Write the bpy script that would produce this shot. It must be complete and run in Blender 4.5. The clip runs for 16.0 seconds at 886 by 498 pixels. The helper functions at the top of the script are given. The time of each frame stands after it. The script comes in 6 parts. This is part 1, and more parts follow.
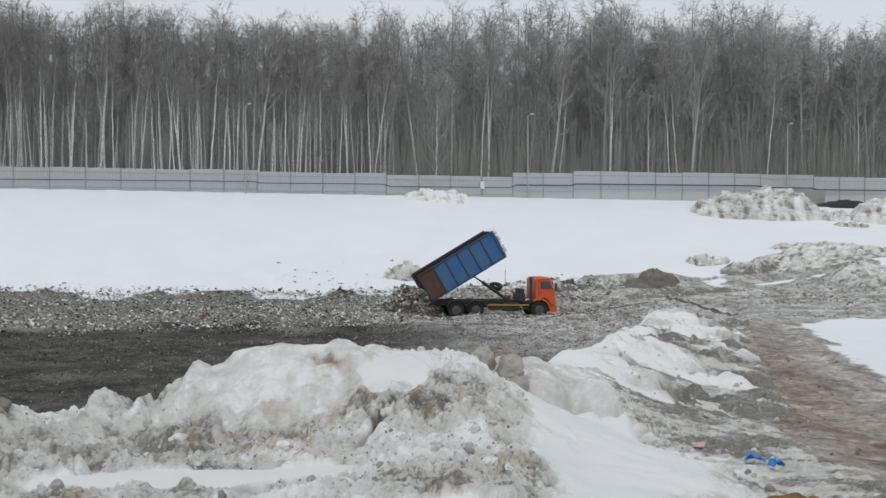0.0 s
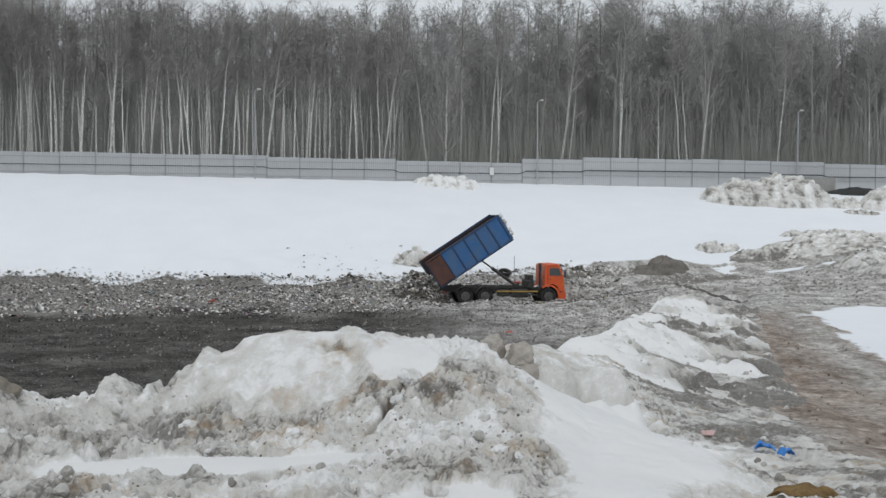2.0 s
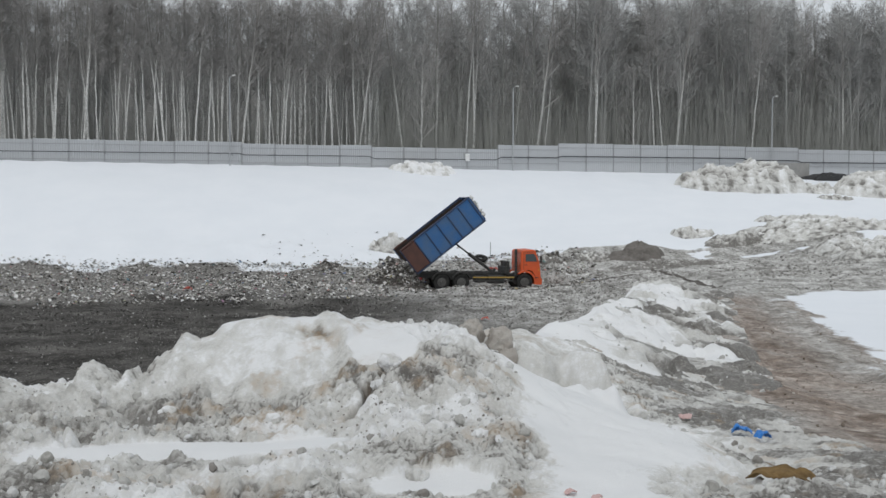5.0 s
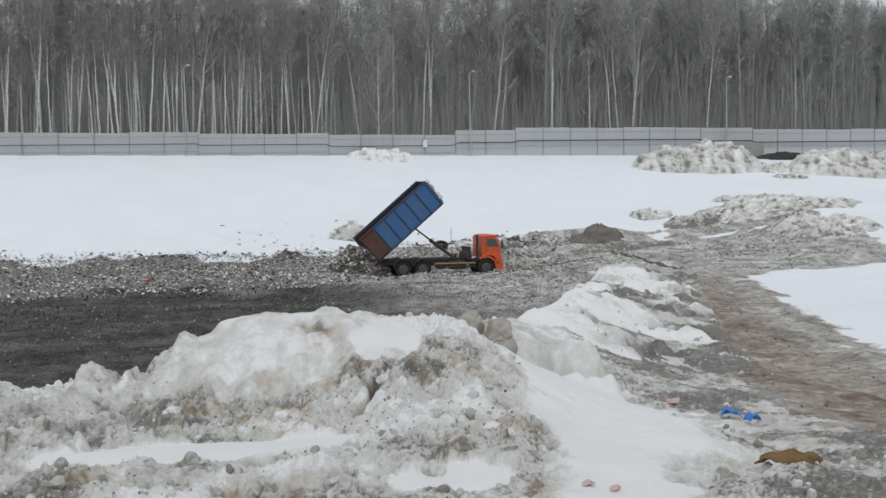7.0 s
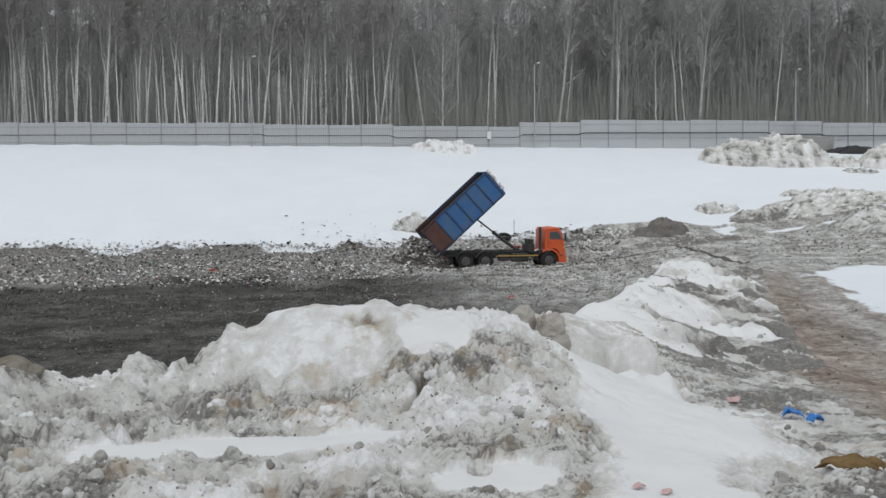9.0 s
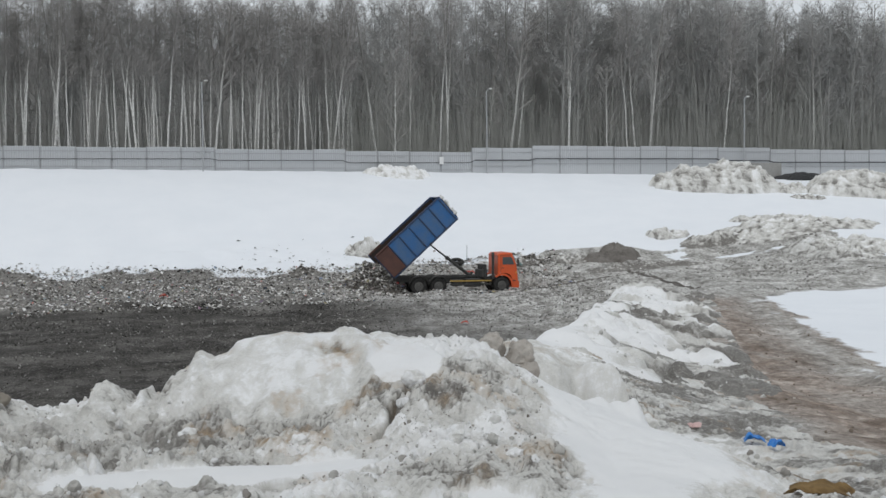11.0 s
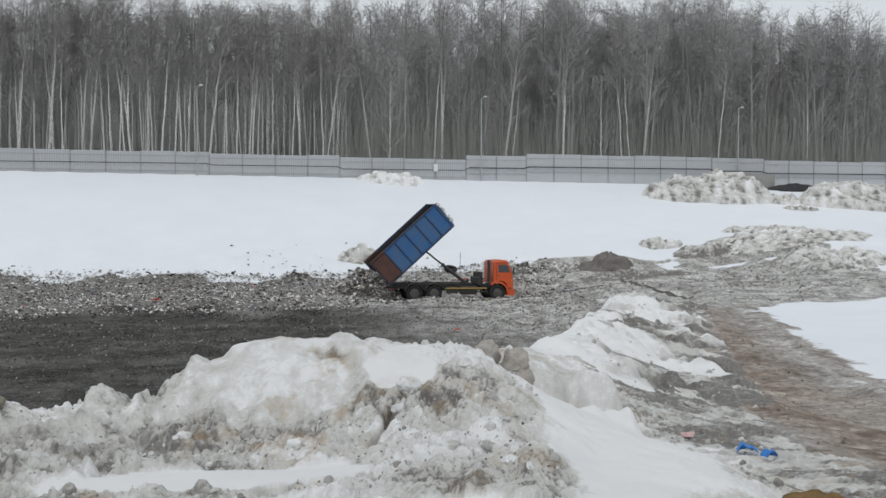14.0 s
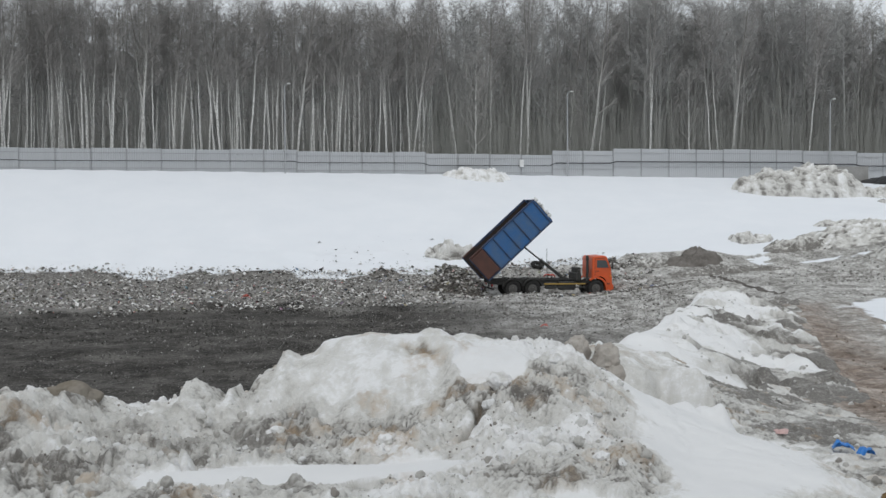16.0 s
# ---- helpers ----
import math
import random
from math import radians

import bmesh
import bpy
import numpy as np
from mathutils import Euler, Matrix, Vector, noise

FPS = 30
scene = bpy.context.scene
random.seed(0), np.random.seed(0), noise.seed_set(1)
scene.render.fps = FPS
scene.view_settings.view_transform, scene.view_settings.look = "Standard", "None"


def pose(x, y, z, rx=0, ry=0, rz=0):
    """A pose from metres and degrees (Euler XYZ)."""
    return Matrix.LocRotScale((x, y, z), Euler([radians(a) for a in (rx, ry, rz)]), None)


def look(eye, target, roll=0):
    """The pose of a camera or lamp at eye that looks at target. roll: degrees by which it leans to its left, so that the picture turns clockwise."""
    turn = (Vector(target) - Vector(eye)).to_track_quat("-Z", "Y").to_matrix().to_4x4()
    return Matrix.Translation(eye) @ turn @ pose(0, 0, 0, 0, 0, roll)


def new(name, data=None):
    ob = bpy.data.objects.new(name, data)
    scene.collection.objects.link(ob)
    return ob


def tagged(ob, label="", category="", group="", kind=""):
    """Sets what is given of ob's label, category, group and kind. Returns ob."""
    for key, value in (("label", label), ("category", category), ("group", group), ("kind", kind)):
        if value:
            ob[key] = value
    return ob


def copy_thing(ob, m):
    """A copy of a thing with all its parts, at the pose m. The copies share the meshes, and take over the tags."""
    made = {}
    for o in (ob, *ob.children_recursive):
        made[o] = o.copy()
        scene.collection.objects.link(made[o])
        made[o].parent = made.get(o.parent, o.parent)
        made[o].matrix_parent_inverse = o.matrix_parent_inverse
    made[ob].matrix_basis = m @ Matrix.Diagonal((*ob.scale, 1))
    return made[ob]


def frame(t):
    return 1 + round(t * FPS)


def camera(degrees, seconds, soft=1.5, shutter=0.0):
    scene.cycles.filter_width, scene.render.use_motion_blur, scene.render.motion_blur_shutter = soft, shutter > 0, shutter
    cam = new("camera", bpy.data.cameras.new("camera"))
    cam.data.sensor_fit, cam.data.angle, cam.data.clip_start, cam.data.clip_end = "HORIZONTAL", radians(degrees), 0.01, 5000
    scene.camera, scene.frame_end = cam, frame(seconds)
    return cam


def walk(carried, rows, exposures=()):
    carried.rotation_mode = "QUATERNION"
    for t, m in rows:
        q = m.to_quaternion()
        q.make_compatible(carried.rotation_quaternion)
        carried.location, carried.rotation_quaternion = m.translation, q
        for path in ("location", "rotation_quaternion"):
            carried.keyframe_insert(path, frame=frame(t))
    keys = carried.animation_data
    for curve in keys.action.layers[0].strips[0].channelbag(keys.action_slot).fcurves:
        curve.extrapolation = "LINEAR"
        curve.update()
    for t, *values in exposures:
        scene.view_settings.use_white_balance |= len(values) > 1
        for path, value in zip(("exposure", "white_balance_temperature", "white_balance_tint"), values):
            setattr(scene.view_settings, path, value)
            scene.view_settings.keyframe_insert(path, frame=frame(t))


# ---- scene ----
cam = camera(38.1, 16.0)
PATH = [
    (0, (0.003, 0.151, 6.171), (0.002, 2.151, 6.136), -0.0),
    (0.5, (0.001, 0.156, 6.171), (0.017, 2.155, 6.13), 0.0),
    (1, (0.001, 0.166, 6.168), (0.008, 2.166, 6.123), -0.1),
    (1.5, (0.001, 0.166, 6.164), (-0.007, 2.165, 6.108), 0.0),
    (2, (-0.007, 0.172, 6.184), (-0.022, 2.171, 6.127), 0.2),
    (2.5, (0.0, 0.131, 6.173), (-0.08, 2.129, 6.143), 0.3),
    (3, (0.007, 0.145, 6.163), (0.011, 2.144, 6.114), 0.2),
    (3.5, (-0.005, 0.175, 6.164), (0.014, 2.173, 6.095), 0.1),
    (6, (-0.109, 0.166, 6.194), (-0.072, 2.163, 6.107), -0.1),
    (6.5, (-0.27, 0.194, 6.219), (-0.194, 2.19, 6.119), -0.5),
    (7, (-0.368, 0.199, 6.228), (-0.277, 2.194, 6.127), -1.1),
    (7.5, (-0.414, 0.207, 6.231), (-0.326, 2.203, 6.14), -0.3),
    (8, (-0.393, 0.27, 6.237), (-0.408, 2.269, 6.192), -0.4),
    (8.5, (-0.29, 0.331, 6.242), (-0.329, 2.331, 6.215), -0.5),
    (9, (-0.265, 0.42, 6.22), (-0.274, 2.417, 6.108), -0.7),
    (11.5, (-0.438, 0.367, 6.249), (-0.36, 2.365, 6.189), -0.3),
    (12, (-0.442, 0.356, 6.246), (-0.359, 2.353, 6.195), -0.0),
    (12.5, (-0.449, 0.381, 6.239), (-0.381, 2.379, 6.185), 0.3),
    (13, (-0.437, 0.369, 6.238), (-0.387, 2.368, 6.18), 0.2),
    (13.5, (-0.438, 0.375, 6.253), (-0.368, 2.372, 6.183), 0.6),
    (14, (-0.44, 0.363, 6.244), (-0.361, 2.36, 6.181), 0.1),
    (14.5, (-0.444, 0.371, 6.24), (-0.397, 2.37, 6.186), -0.2),
    (15, (-0.451, 0.367, 6.241), (-0.41, 2.365, 6.184), -0.1),
    (15.5, (-0.456, 0.372, 6.231), (-0.423, 2.37, 6.164), -0.3),
    (16, (-0.467, 0.367, 6.241), (-0.522, 2.365, 6.172), -0.3),
]
walk(cam, [(t, look(eye, aim, roll)) for t, eye, aim, roll in PATH])

# ---- sky and light: a white overcast day ----
world = bpy.data.worlds.new("overcast_sky")
scene.world = world
world.use_nodes = True
wn, wl = world.node_tree.nodes, world.node_tree.links
wn.clear()
sky = wn.new("ShaderNodeTexSky")
sky.sky_type = "NISHITA"
sky.sun_disc = False
sky.sun_elevation, sky.sun_rotation = radians(54), radians(189)
sky.air_density, sky.dust_density = 1.0, 2.0
deck = wn.new("ShaderNodeHueSaturation")          # cloud deck takes the colour out of the sky
deck.inputs["Saturation"].default_value = 0.10
even = wn.new("ShaderNodeMix")
even.data_type = "RGBA"
even.inputs["Factor"].default_value = 0.75
even.inputs["B"].default_value = (5.32, 5.75, 6.15, 1)
back = wn.new("ShaderNodeBackground")
back.inputs["Strength"].default_value = 0.124
wout = wn.new("ShaderNodeOutputWorld")
wl.new(sky.outputs[0], deck.inputs["Color"])
wl.new(deck.outputs[0], even.inputs["A"])
wl.new(even.outputs["Result"], back.inputs["Color"])
wl.new(back.outputs[0], wout.inputs[0])

sun_data = bpy.data.lights.new("sun", "SUN")
sun_data.energy, sun_data.angle, sun_data.color = 0.72, radians(45), (1.0, 0.98, 0.95)
sun = new("sun", sun_data)
sun.matrix_world = look((-6, -24, 52), (0, 14, 0))


# ---- noise on arrays ----
def hash01(ix, iy, seed):
    n = (ix.astype(np.int64) * 374761393 + iy.astype(np.int64) * 668265263 + seed * 974634777) & 0x7FFFFFFF
    n = ((n ^ (n >> 13)) * 1274126177) & 0x7FFFFFFF
    n = ((n ^ (n >> 16)) * 1911520717) & 0x7FFFFFFF
    return (n ^ (n >> 15)) % 65536 / 65535.0


def vnoise(x, y, seed=0):
    x, y = np.asarray(x, float), np.asarray(y, float)
    ix, iy = np.floor(x), np.floor(y)
    fx, fy = x - ix, y - iy
    fx, fy = fx * fx * fx * (fx * (fx * 6 - 15) + 10), fy * fy * fy * (fy * (fy * 6 - 15) + 10)
    a, b = hash01(ix, iy, seed), hash01(ix + 1, iy, seed)
    c, d = hash01(ix, iy + 1, seed), hash01(ix + 1, iy + 1, seed)
    return (a + (b - a) * fx) * (1 - fy) + (c + (d - c) * fx) * fy


def fbm(x, y, size, octaves=4, seed=0, gain=0.5):
    """Noise of mean 0, about -1 to 1; size: metres of the largest swell."""
    total, amp, norm = 0.0, 1.0, 0.0
    x, y = np.asarray(x, float) / size, np.asarray(y, float) / size
    for o in range(octaves):
        total = total + amp * (vnoise(x + 17.3 * o, y - 9.1 * o, seed + o) * 2 - 1)
        norm += amp
        x, y = x * 1.62 - y * 1.18, x * 1.18 + y * 1.62
        amp *= gain
    return total / norm * 1.6


def lumps(x, y, size, octaves=3, seed=0):
    """Rounded lumps with sharp creases between them, 0 to 1."""
    total, amp, norm = 0.0, 1.0, 0.0
    x, y = np.asarray(x, float) / size, np.asarray(y, float) / size
    for o in range(octaves):
        total = total + amp * (1 - np.abs(vnoise(x + 5.1 * o, y + 3.7 * o, seed + o) * 2 - 1) ** 0.8)
        norm += amp
        x, y = x * 1.7 - y * 1.1, x * 1.1 + y * 1.7
        amp *= 0.5
    return 1 - total / norm


def blocks(x, y, size, seed=0):
    """Broken slabs: each with a height and a tilt of its own, about -0.6 to 0.6, and the share of gap between them."""
    x, y = np.asarray(x, float) / size, np.asarray(y, float) / size
    x, y = x + 0.35 * fbm(x, y, 0.9, 3, seed + 40), y + 0.35 * fbm(x + 7, y, 0.9, 3, seed + 41)
    ix, iy = np.floor(x), np.floor(y)
    f1 = np.full(np.broadcast(x, y).shape, 9.0)
    f2, h = f1.copy(), 0 * f1
    for dx in (-1, 0, 1):
        for dy in (-1, 0, 1):
            cx, cy = ix + dx, iy + dy
            px, py = x - cx - hash01(cx, cy, seed), y - cy - hash01(cx, cy, seed + 1)
            d = np.hypot(px, py)
            hh = hash01(cx, cy, seed + 2) - 0.5 + 1.1 * px * (hash01(cx, cy, seed + 3) - 0.5) + 1.1 * py * (hash01(cx, cy, seed + 4) - 0.5)
            near = d < f1
            f2 = np.where(near, f1, np.minimum(f2, d))
            h = np.where(near, hh, h)
            f1 = np.where(near, d, f1)
    return h, 1 - smooth(0.0, 0.22, f2 - f1)


def smooth(a, b, v):
    t = np.clip((np.asarray(v, float) - a) / np.maximum(b - a, 1e-6), 0, 1)
    return t * t * (3 - 2 * t)


# ---- plan of the ground ----
def fence_y(x):
    return 121.2 + 0.2827 * x


def ridge_x(y):
    return np.interp(y, [6, 13, 17, 20, 26, 35, 44, 51, 55, 70, 90, 100], [1.2, 1.3, 1.34, 1.87, 3.04, 4.92, 6.93, 8.5, 9.5, 13.0, 13.5, 13.5])


def road_x(y):
    return np.interp(y, [0, 8, 14, 24, 45, 60, 75, 88], [5.5, 5.6, 6.0, 7.4, 12.0, 15.0, 16.5, 13.0])


def ground_z(x, y):
    """The bare lie of the land: a bank, a pit with a floor of refuse, a track down into it, a slope up to the fence."""
    x, y = np.asarray(x, float), np.asarray(y, float)
    top = fence_y(x)
    left = np.interp(y, [-50, 0, 8, 11, 13, 18, 26, 38, 60, 86, 92], [4.4, 4.5, 4.5, 4.4, 3.9, 2.7, 1.0, -0.15, -0.1, 0.2, 0.75])
    right = np.interp(y, [-50, 0, 8, 11, 14, 18, 25, 35, 45, 60, 75, 86, 92], [4.4, 4.5, 4.3, 3.9, 3.55, 3.3, 2.95, 2.65, 2.35, 1.9, 1.6, 1.6, 1.9])
    side = smooth(-3.0, 1.5, x - ridge_x(y))
    side = np.where(y > 60, smooth(-6.0 - np.maximum(y - 60, 0) * 0.1, 6, x - ridge_x(y)), side)
    z = left * (1 - side) + right * side
    # slope of clean snow behind, and the level beyond the fence
    foot = 92.0
    rise = smooth(0, 1, (y - foot) / (top - foot)) * 0.25 + np.clip((y - foot) / (top - foot), 0, 1) * 0.75
    z = np.where(y > foot, z + (9.06 - 0.012 * np.clip(x, -60, 60) - z) * rise, z)
    # the right flank swells towards the side of the pit
    z = z + 1.6 * smooth(19, 34, x) * smooth(58, 84, y) * (1 - smooth(95, 110, y))
    return z


def crest(x, y):
    """The ploughed ridge of snow between the pit and the track."""
    x, y = np.asarray(x, float), np.asarray(y, float)
    d = x - ridge_x(y)
    high = np.interp(y, [12, 15, 17, 20, 26, 35, 44, 50, 52.5, 57], [0.0, 0.6, 1.05, 1.22, 1.30, 1.30, 1.27, 1.14, 0.85, 0.0])
    wide = np.interp(y, [12, 20, 31, 50], [1.4, 1.5, 1.4, 1.3])
    return high * np.where(d < 0, np.exp(-np.abs(d) ** 1.7), np.exp(-np.abs(d / wide) ** 1.25))


def bank_side(Y):
    """Where the bank gives way to the track."""
    return np.interp(Y, [6, 8, 10, 12, 14, 17, 20, 23], [8.5, 7.5, 5.6, 4.6, 4.2, 4.3, 4.7, 5.2])


def full_z(x, y):
    x, y = np.asarray(x, float), np.asarray(y, float)
    z = ground_z(x, y) + crest(x, y)
    floor = smooth(30, 45, y) * (1 - smooth(88, 94, y))
    z = z + floor * 0.10 * fbm(x, y, 3.0, 3, 5)
    # ruts along the track and rubble beside it
    u = x - road_x(y)
    on = np.exp(-(u / 2.6) ** 4) * smooth(12, 16, y) * (1 - smooth(78, 90, y))
    z = z + on * (0.07 * fbm(u * 3.0, y * 0.22, 1.0, 3, 14) + 0.05 * fbm(x, y, 0.8, 3, 15))
    z = z + 0.12 * fbm(x, y, 2.0, 4, 16) * smooth(3, 9, x) * smooth(58, 66, y) * (1 - smooth(94, 99, y))
    # refuse strip stands proud
    strip = smooth(-4, 3, y - refuse_front(x)) * (1 - smooth(96, 101, y)) * (1 - smooth(9, 14, x))
    z = z + strip * (0.22 + 0.20 * fbm(x, y, 2.4, 4, 9))
    # the hard standing under the truck
    u, v = (x - 3.4) * 0.98 + (y - 86.9) * 0.2, (y - 86.9) * 0.98 - (x - 3.4) * 0.2
    pad = (1 - smooth(4.6, 6.2, np.abs(u))) * (1 - smooth(1.6, 2.8, np.abs(v)))
    return z * (1 - pad) + 0.14 * pad


def refuse_front(x):
    return np.interp(x, [-40, -15, 0, 10], [73, 74, 82, 86])


# ---- materials ----
def material(name, rough=0.8, metal=0.0):
    m = bpy.data.materials.new(name)
    m.use_nodes = True
    b = m.node_tree.nodes["Principled BSDF"]
    b.inputs["Roughness"].default_value, b.inputs["Metallic"].default_value = rough, metal
    if rough > 0.84:
        b.inputs["Specular IOR Level"].default_value = 0.08     # loose, dull matter has no sheen
    return m, m.node_tree.nodes, m.node_tree.links, b


def noise_node(n, l, scale, detail=6, rough=0.6, coord="Object", stretch=None, turn=0.0):
    tc = n.new("ShaderNodeTexCoord")
    t = n.new("ShaderNodeTexNoise")
    t.inputs["Scale"].default_value, t.inputs["Detail"].default_value, t.inputs["Roughness"].default_value = scale, detail, rough
    src = tc.outputs[coord]
    if stretch:
        mp = n.new("ShaderNodeMapping")
        mp.inputs["Scale"].default_value = stretch
        mp.inputs["Rotation"].default_value = (0, 0, turn)
        l.new(src, mp.inputs["Vector"])
        src = mp.outputs[0]
    l.new(src, t.inputs["Vector"])
    return t.outputs["Fac"]


def ramp(n, l, fac, stops):
    r = n.new("ShaderNodeValToRGB")
    while len(r.color_ramp.elements) < len(stops):
        r.color_ramp.elements.new(0.5)
    for e, (p, c) in zip(r.color_ramp.elements, stops):
        e.position, e.color = p, (*c, 1) if len(c) == 3 else c
    l.new(fac, r.inputs[0])
    return r.outputs[0]


def mix(n, l, fac, a, b, mode="MIX"):
    m = n.new("ShaderNodeMix")
    m.data_type, m.blend_type = "RGBA", mode
    for sock, v in ((m.inputs["Factor"], fac), (m.inputs["A"], a), (m.inputs["B"], b)):
        if isinstance(v, (int, float)):
            sock.default_value = v
        elif isinstance(v, tuple):
            sock.default_value = (*v, 1)
        else:
            l.new(v, sock)
    return m.outputs["Result"]


def calc(n, l, op, a, b=0.0, clamp=False):
    m = n.new("ShaderNodeMath")
    m.operation, m.use_clamp = op, clamp
    for sock, v in zip(m.inputs, (a, b)):
        if isinstance(v, (int, float)):
            sock.default_value = v
        else:
            l.new(v, sock)
    return m.outputs[0]


def bump(n, l, bsdf, fac, strength, distance):
    b = n.new("ShaderNodeBump")
    b.inputs["Strength"].default_value, b.inputs["Distance"].default_value = strength, distance
    l.new(fac, b.inputs["Height"])
    l.new(b.outputs[0], bsdf.inputs["Normal"])


def worn(name, base, dark, rough=0.6, metal=0.0, scale=3.0, grain=40.0, amount=0.5, relief=0.002):
    """Painted or bare surface with stains and grain."""
    m, n, l, b = material(name, rough, metal)
    big, fine = noise_node(n, l, scale, 5), noise_node(n, l, grain, 4)
    f = calc(n, l, "MULTIPLY", ramp(n, l, big, [(0.35, (0, 0, 0)), (0.75, (1, 1, 1))]), amount, True)
    c = mix(n, l, f, base, dark)
    c = mix(n, l, 0.35, c, ramp(n, l, fine, [(0.3, (0.55, 0.55, 0.55)), (0.7, (1, 1, 1))]), "MULTIPLY")
    l.new(c, b.inputs["Base Color"])
    if relief:
        bump(n, l, b, fine, 0.4, relief)
    return m


def ground_material():
    """Snow, refuse-strewn soil and the muddy track, by the cover painted on the sheet: red snow, green refuse, blue track."""
    m, n, l, b = material("ground_cover", 0.9)
    at = n.new("ShaderNodeAttribute")
    at.attribute_name = "cover"
    sep = n.new("ShaderNodeSeparateColor")
    l.new(at.outputs["Color"], sep.inputs[0])
    big, mid, fine = noise_node(n, l, 0.25, 5), noise_node(n, l, 1.6, 6, 0.7), noise_node(n, l, 9.0, 5, 0.7)
    soil = ramp(n, l, noise_node(n, l, 1.9, 7, 0.8, "Object", (1, 0.4, 1)), [(0.3, (0.024, 0.022, 0.021)), (0.55, (0.056, 0.053, 0.049)), (0.8, (0.13, 0.123, 0.114))])
    specks = ramp(n, l, noise_node(n, l, 11.0, 3, 0.6), [(0.57, (0, 0, 0)), (0.66, (1, 1, 1))])
    soil = mix(n, l, calc(n, l, "MULTIPLY", specks, 0.28), soil, (0.42, 0.41, 0.39))
    dots = noise_node(n, l, 22.0, 4, 0.6)
    soil = mix(n, l, 0.75, soil, ramp(n, l, dots, [(0.32, (0.35, 0.34, 0.33)), (0.5, (1, 1, 1)), (0.68, (2.4, 2.35, 2.3))]), "MULTIPLY")
    smear = ramp(n, l, noise_node(n, l, 0.55, 7, 0.75, "Object", (0.5, 0.6, 1)), [(0.45, (0, 0, 0)), (0.65, (1, 1, 1))])
    soil = mix(n, l, calc(n, l, "MULTIPLY", smear, 0.5), soil, (0.20, 0.19, 0.176))
    wet = ramp(n, l, noise_node(n, l, 0.6, 8, 0.8, "Object", (0.6, 0.55, 1), 0.06), [(0.40, (0.38, 0.37, 0.36)), (0.52, (0.95, 0.95, 0.95)), (0.62, (1.25, 1.25, 1.25))])
    soil = mix(n, l, 0.75, soil, wet, "MULTIPLY")
    refuse = ramp(n, l, fine, [(0.3, (0.08, 0.077, 0.072)), (0.5, (0.21, 0.20, 0.187)), (0.7, (0.45, 0.44, 0.42))])
    mud = ramp(n, l, noise_node(n, l, 1.4, 7, 0.75, "Object", (1, 0.5, 1), 0.22), [(0.3, (0.10, 0.074, 0.057)), (0.48, (0.215, 0.165, 0.133)), (0.66, (0.41, 0.355, 0.31))])
    grey = ramp(n, l, noise_node(n, l, 0.9, 7, 0.75, "Object", (1, 0.45, 1), 0.3), [(0.3, (0.13, 0.125, 0.115)), (0.46, (0.36, 0.35, 0.328)), (0.62, (0.67, 0.66, 0.64))])
    clump = ramp(n, l, noise_node(n, l, 5.0, 6, 0.8, "Object", (1, 0.65, 1), 0.22), [(0.34, (0.42, 0.40, 0.38)), (0.5, (1, 1, 1)), (0.68, (1.75, 1.75, 1.75))])
    mud, grey = mix(n, l, 0.85, mud, clump, "MULTIPLY"), mix(n, l, 0.85, grey, clump, "MULTIPLY")
    lane = ramp(n, l, noise_node(n, l, 1.1, 6, 0.7, "Object", (1.5, 0.14, 1), 0.22), [(0.47, (0, 0, 0)), (0.6, (1, 1, 1))])
    mud = mix(n, l, calc(n, l, "MULTIPLY", lane, 0.45), mud, mix(n, l, 0.8, (0.40, 0.378, 0.35), clump, "MULTIPLY"))
    snow = ramp(n, l, big, [(0.3, (0.79, 0.815, 0.85)), (0.7, (0.83, 0.85, 0.88))])
    edge = calc(n, l, "ADD", sep.outputs[0], calc(n, l, "MULTIPLY", calc(n, l, "SUBTRACT", mid, 0.5), 0.6))
    snowy = ramp(n, l, edge, [(0.44, (0, 0, 0)), (0.56, (1, 1, 1))])
    trashy = calc(n, l, "ADD", sep.outputs[1], calc(n, l, "MULTIPLY", calc(n, l, "SUBTRACT", mid, 0.5), 0.8), True)
    c = mix(n, l, trashy, soil, refuse)
    c = mix(n, l, at.outputs["Alpha"], c, grey)
    c = mix(n, l, sep.outputs[2], c, mud)
    c = mix(n, l, snowy, c, snow)
    l.new(c, b.inputs["Base Color"])
    bump(n, l, b, fine, 0.7, 0.05)
    return m


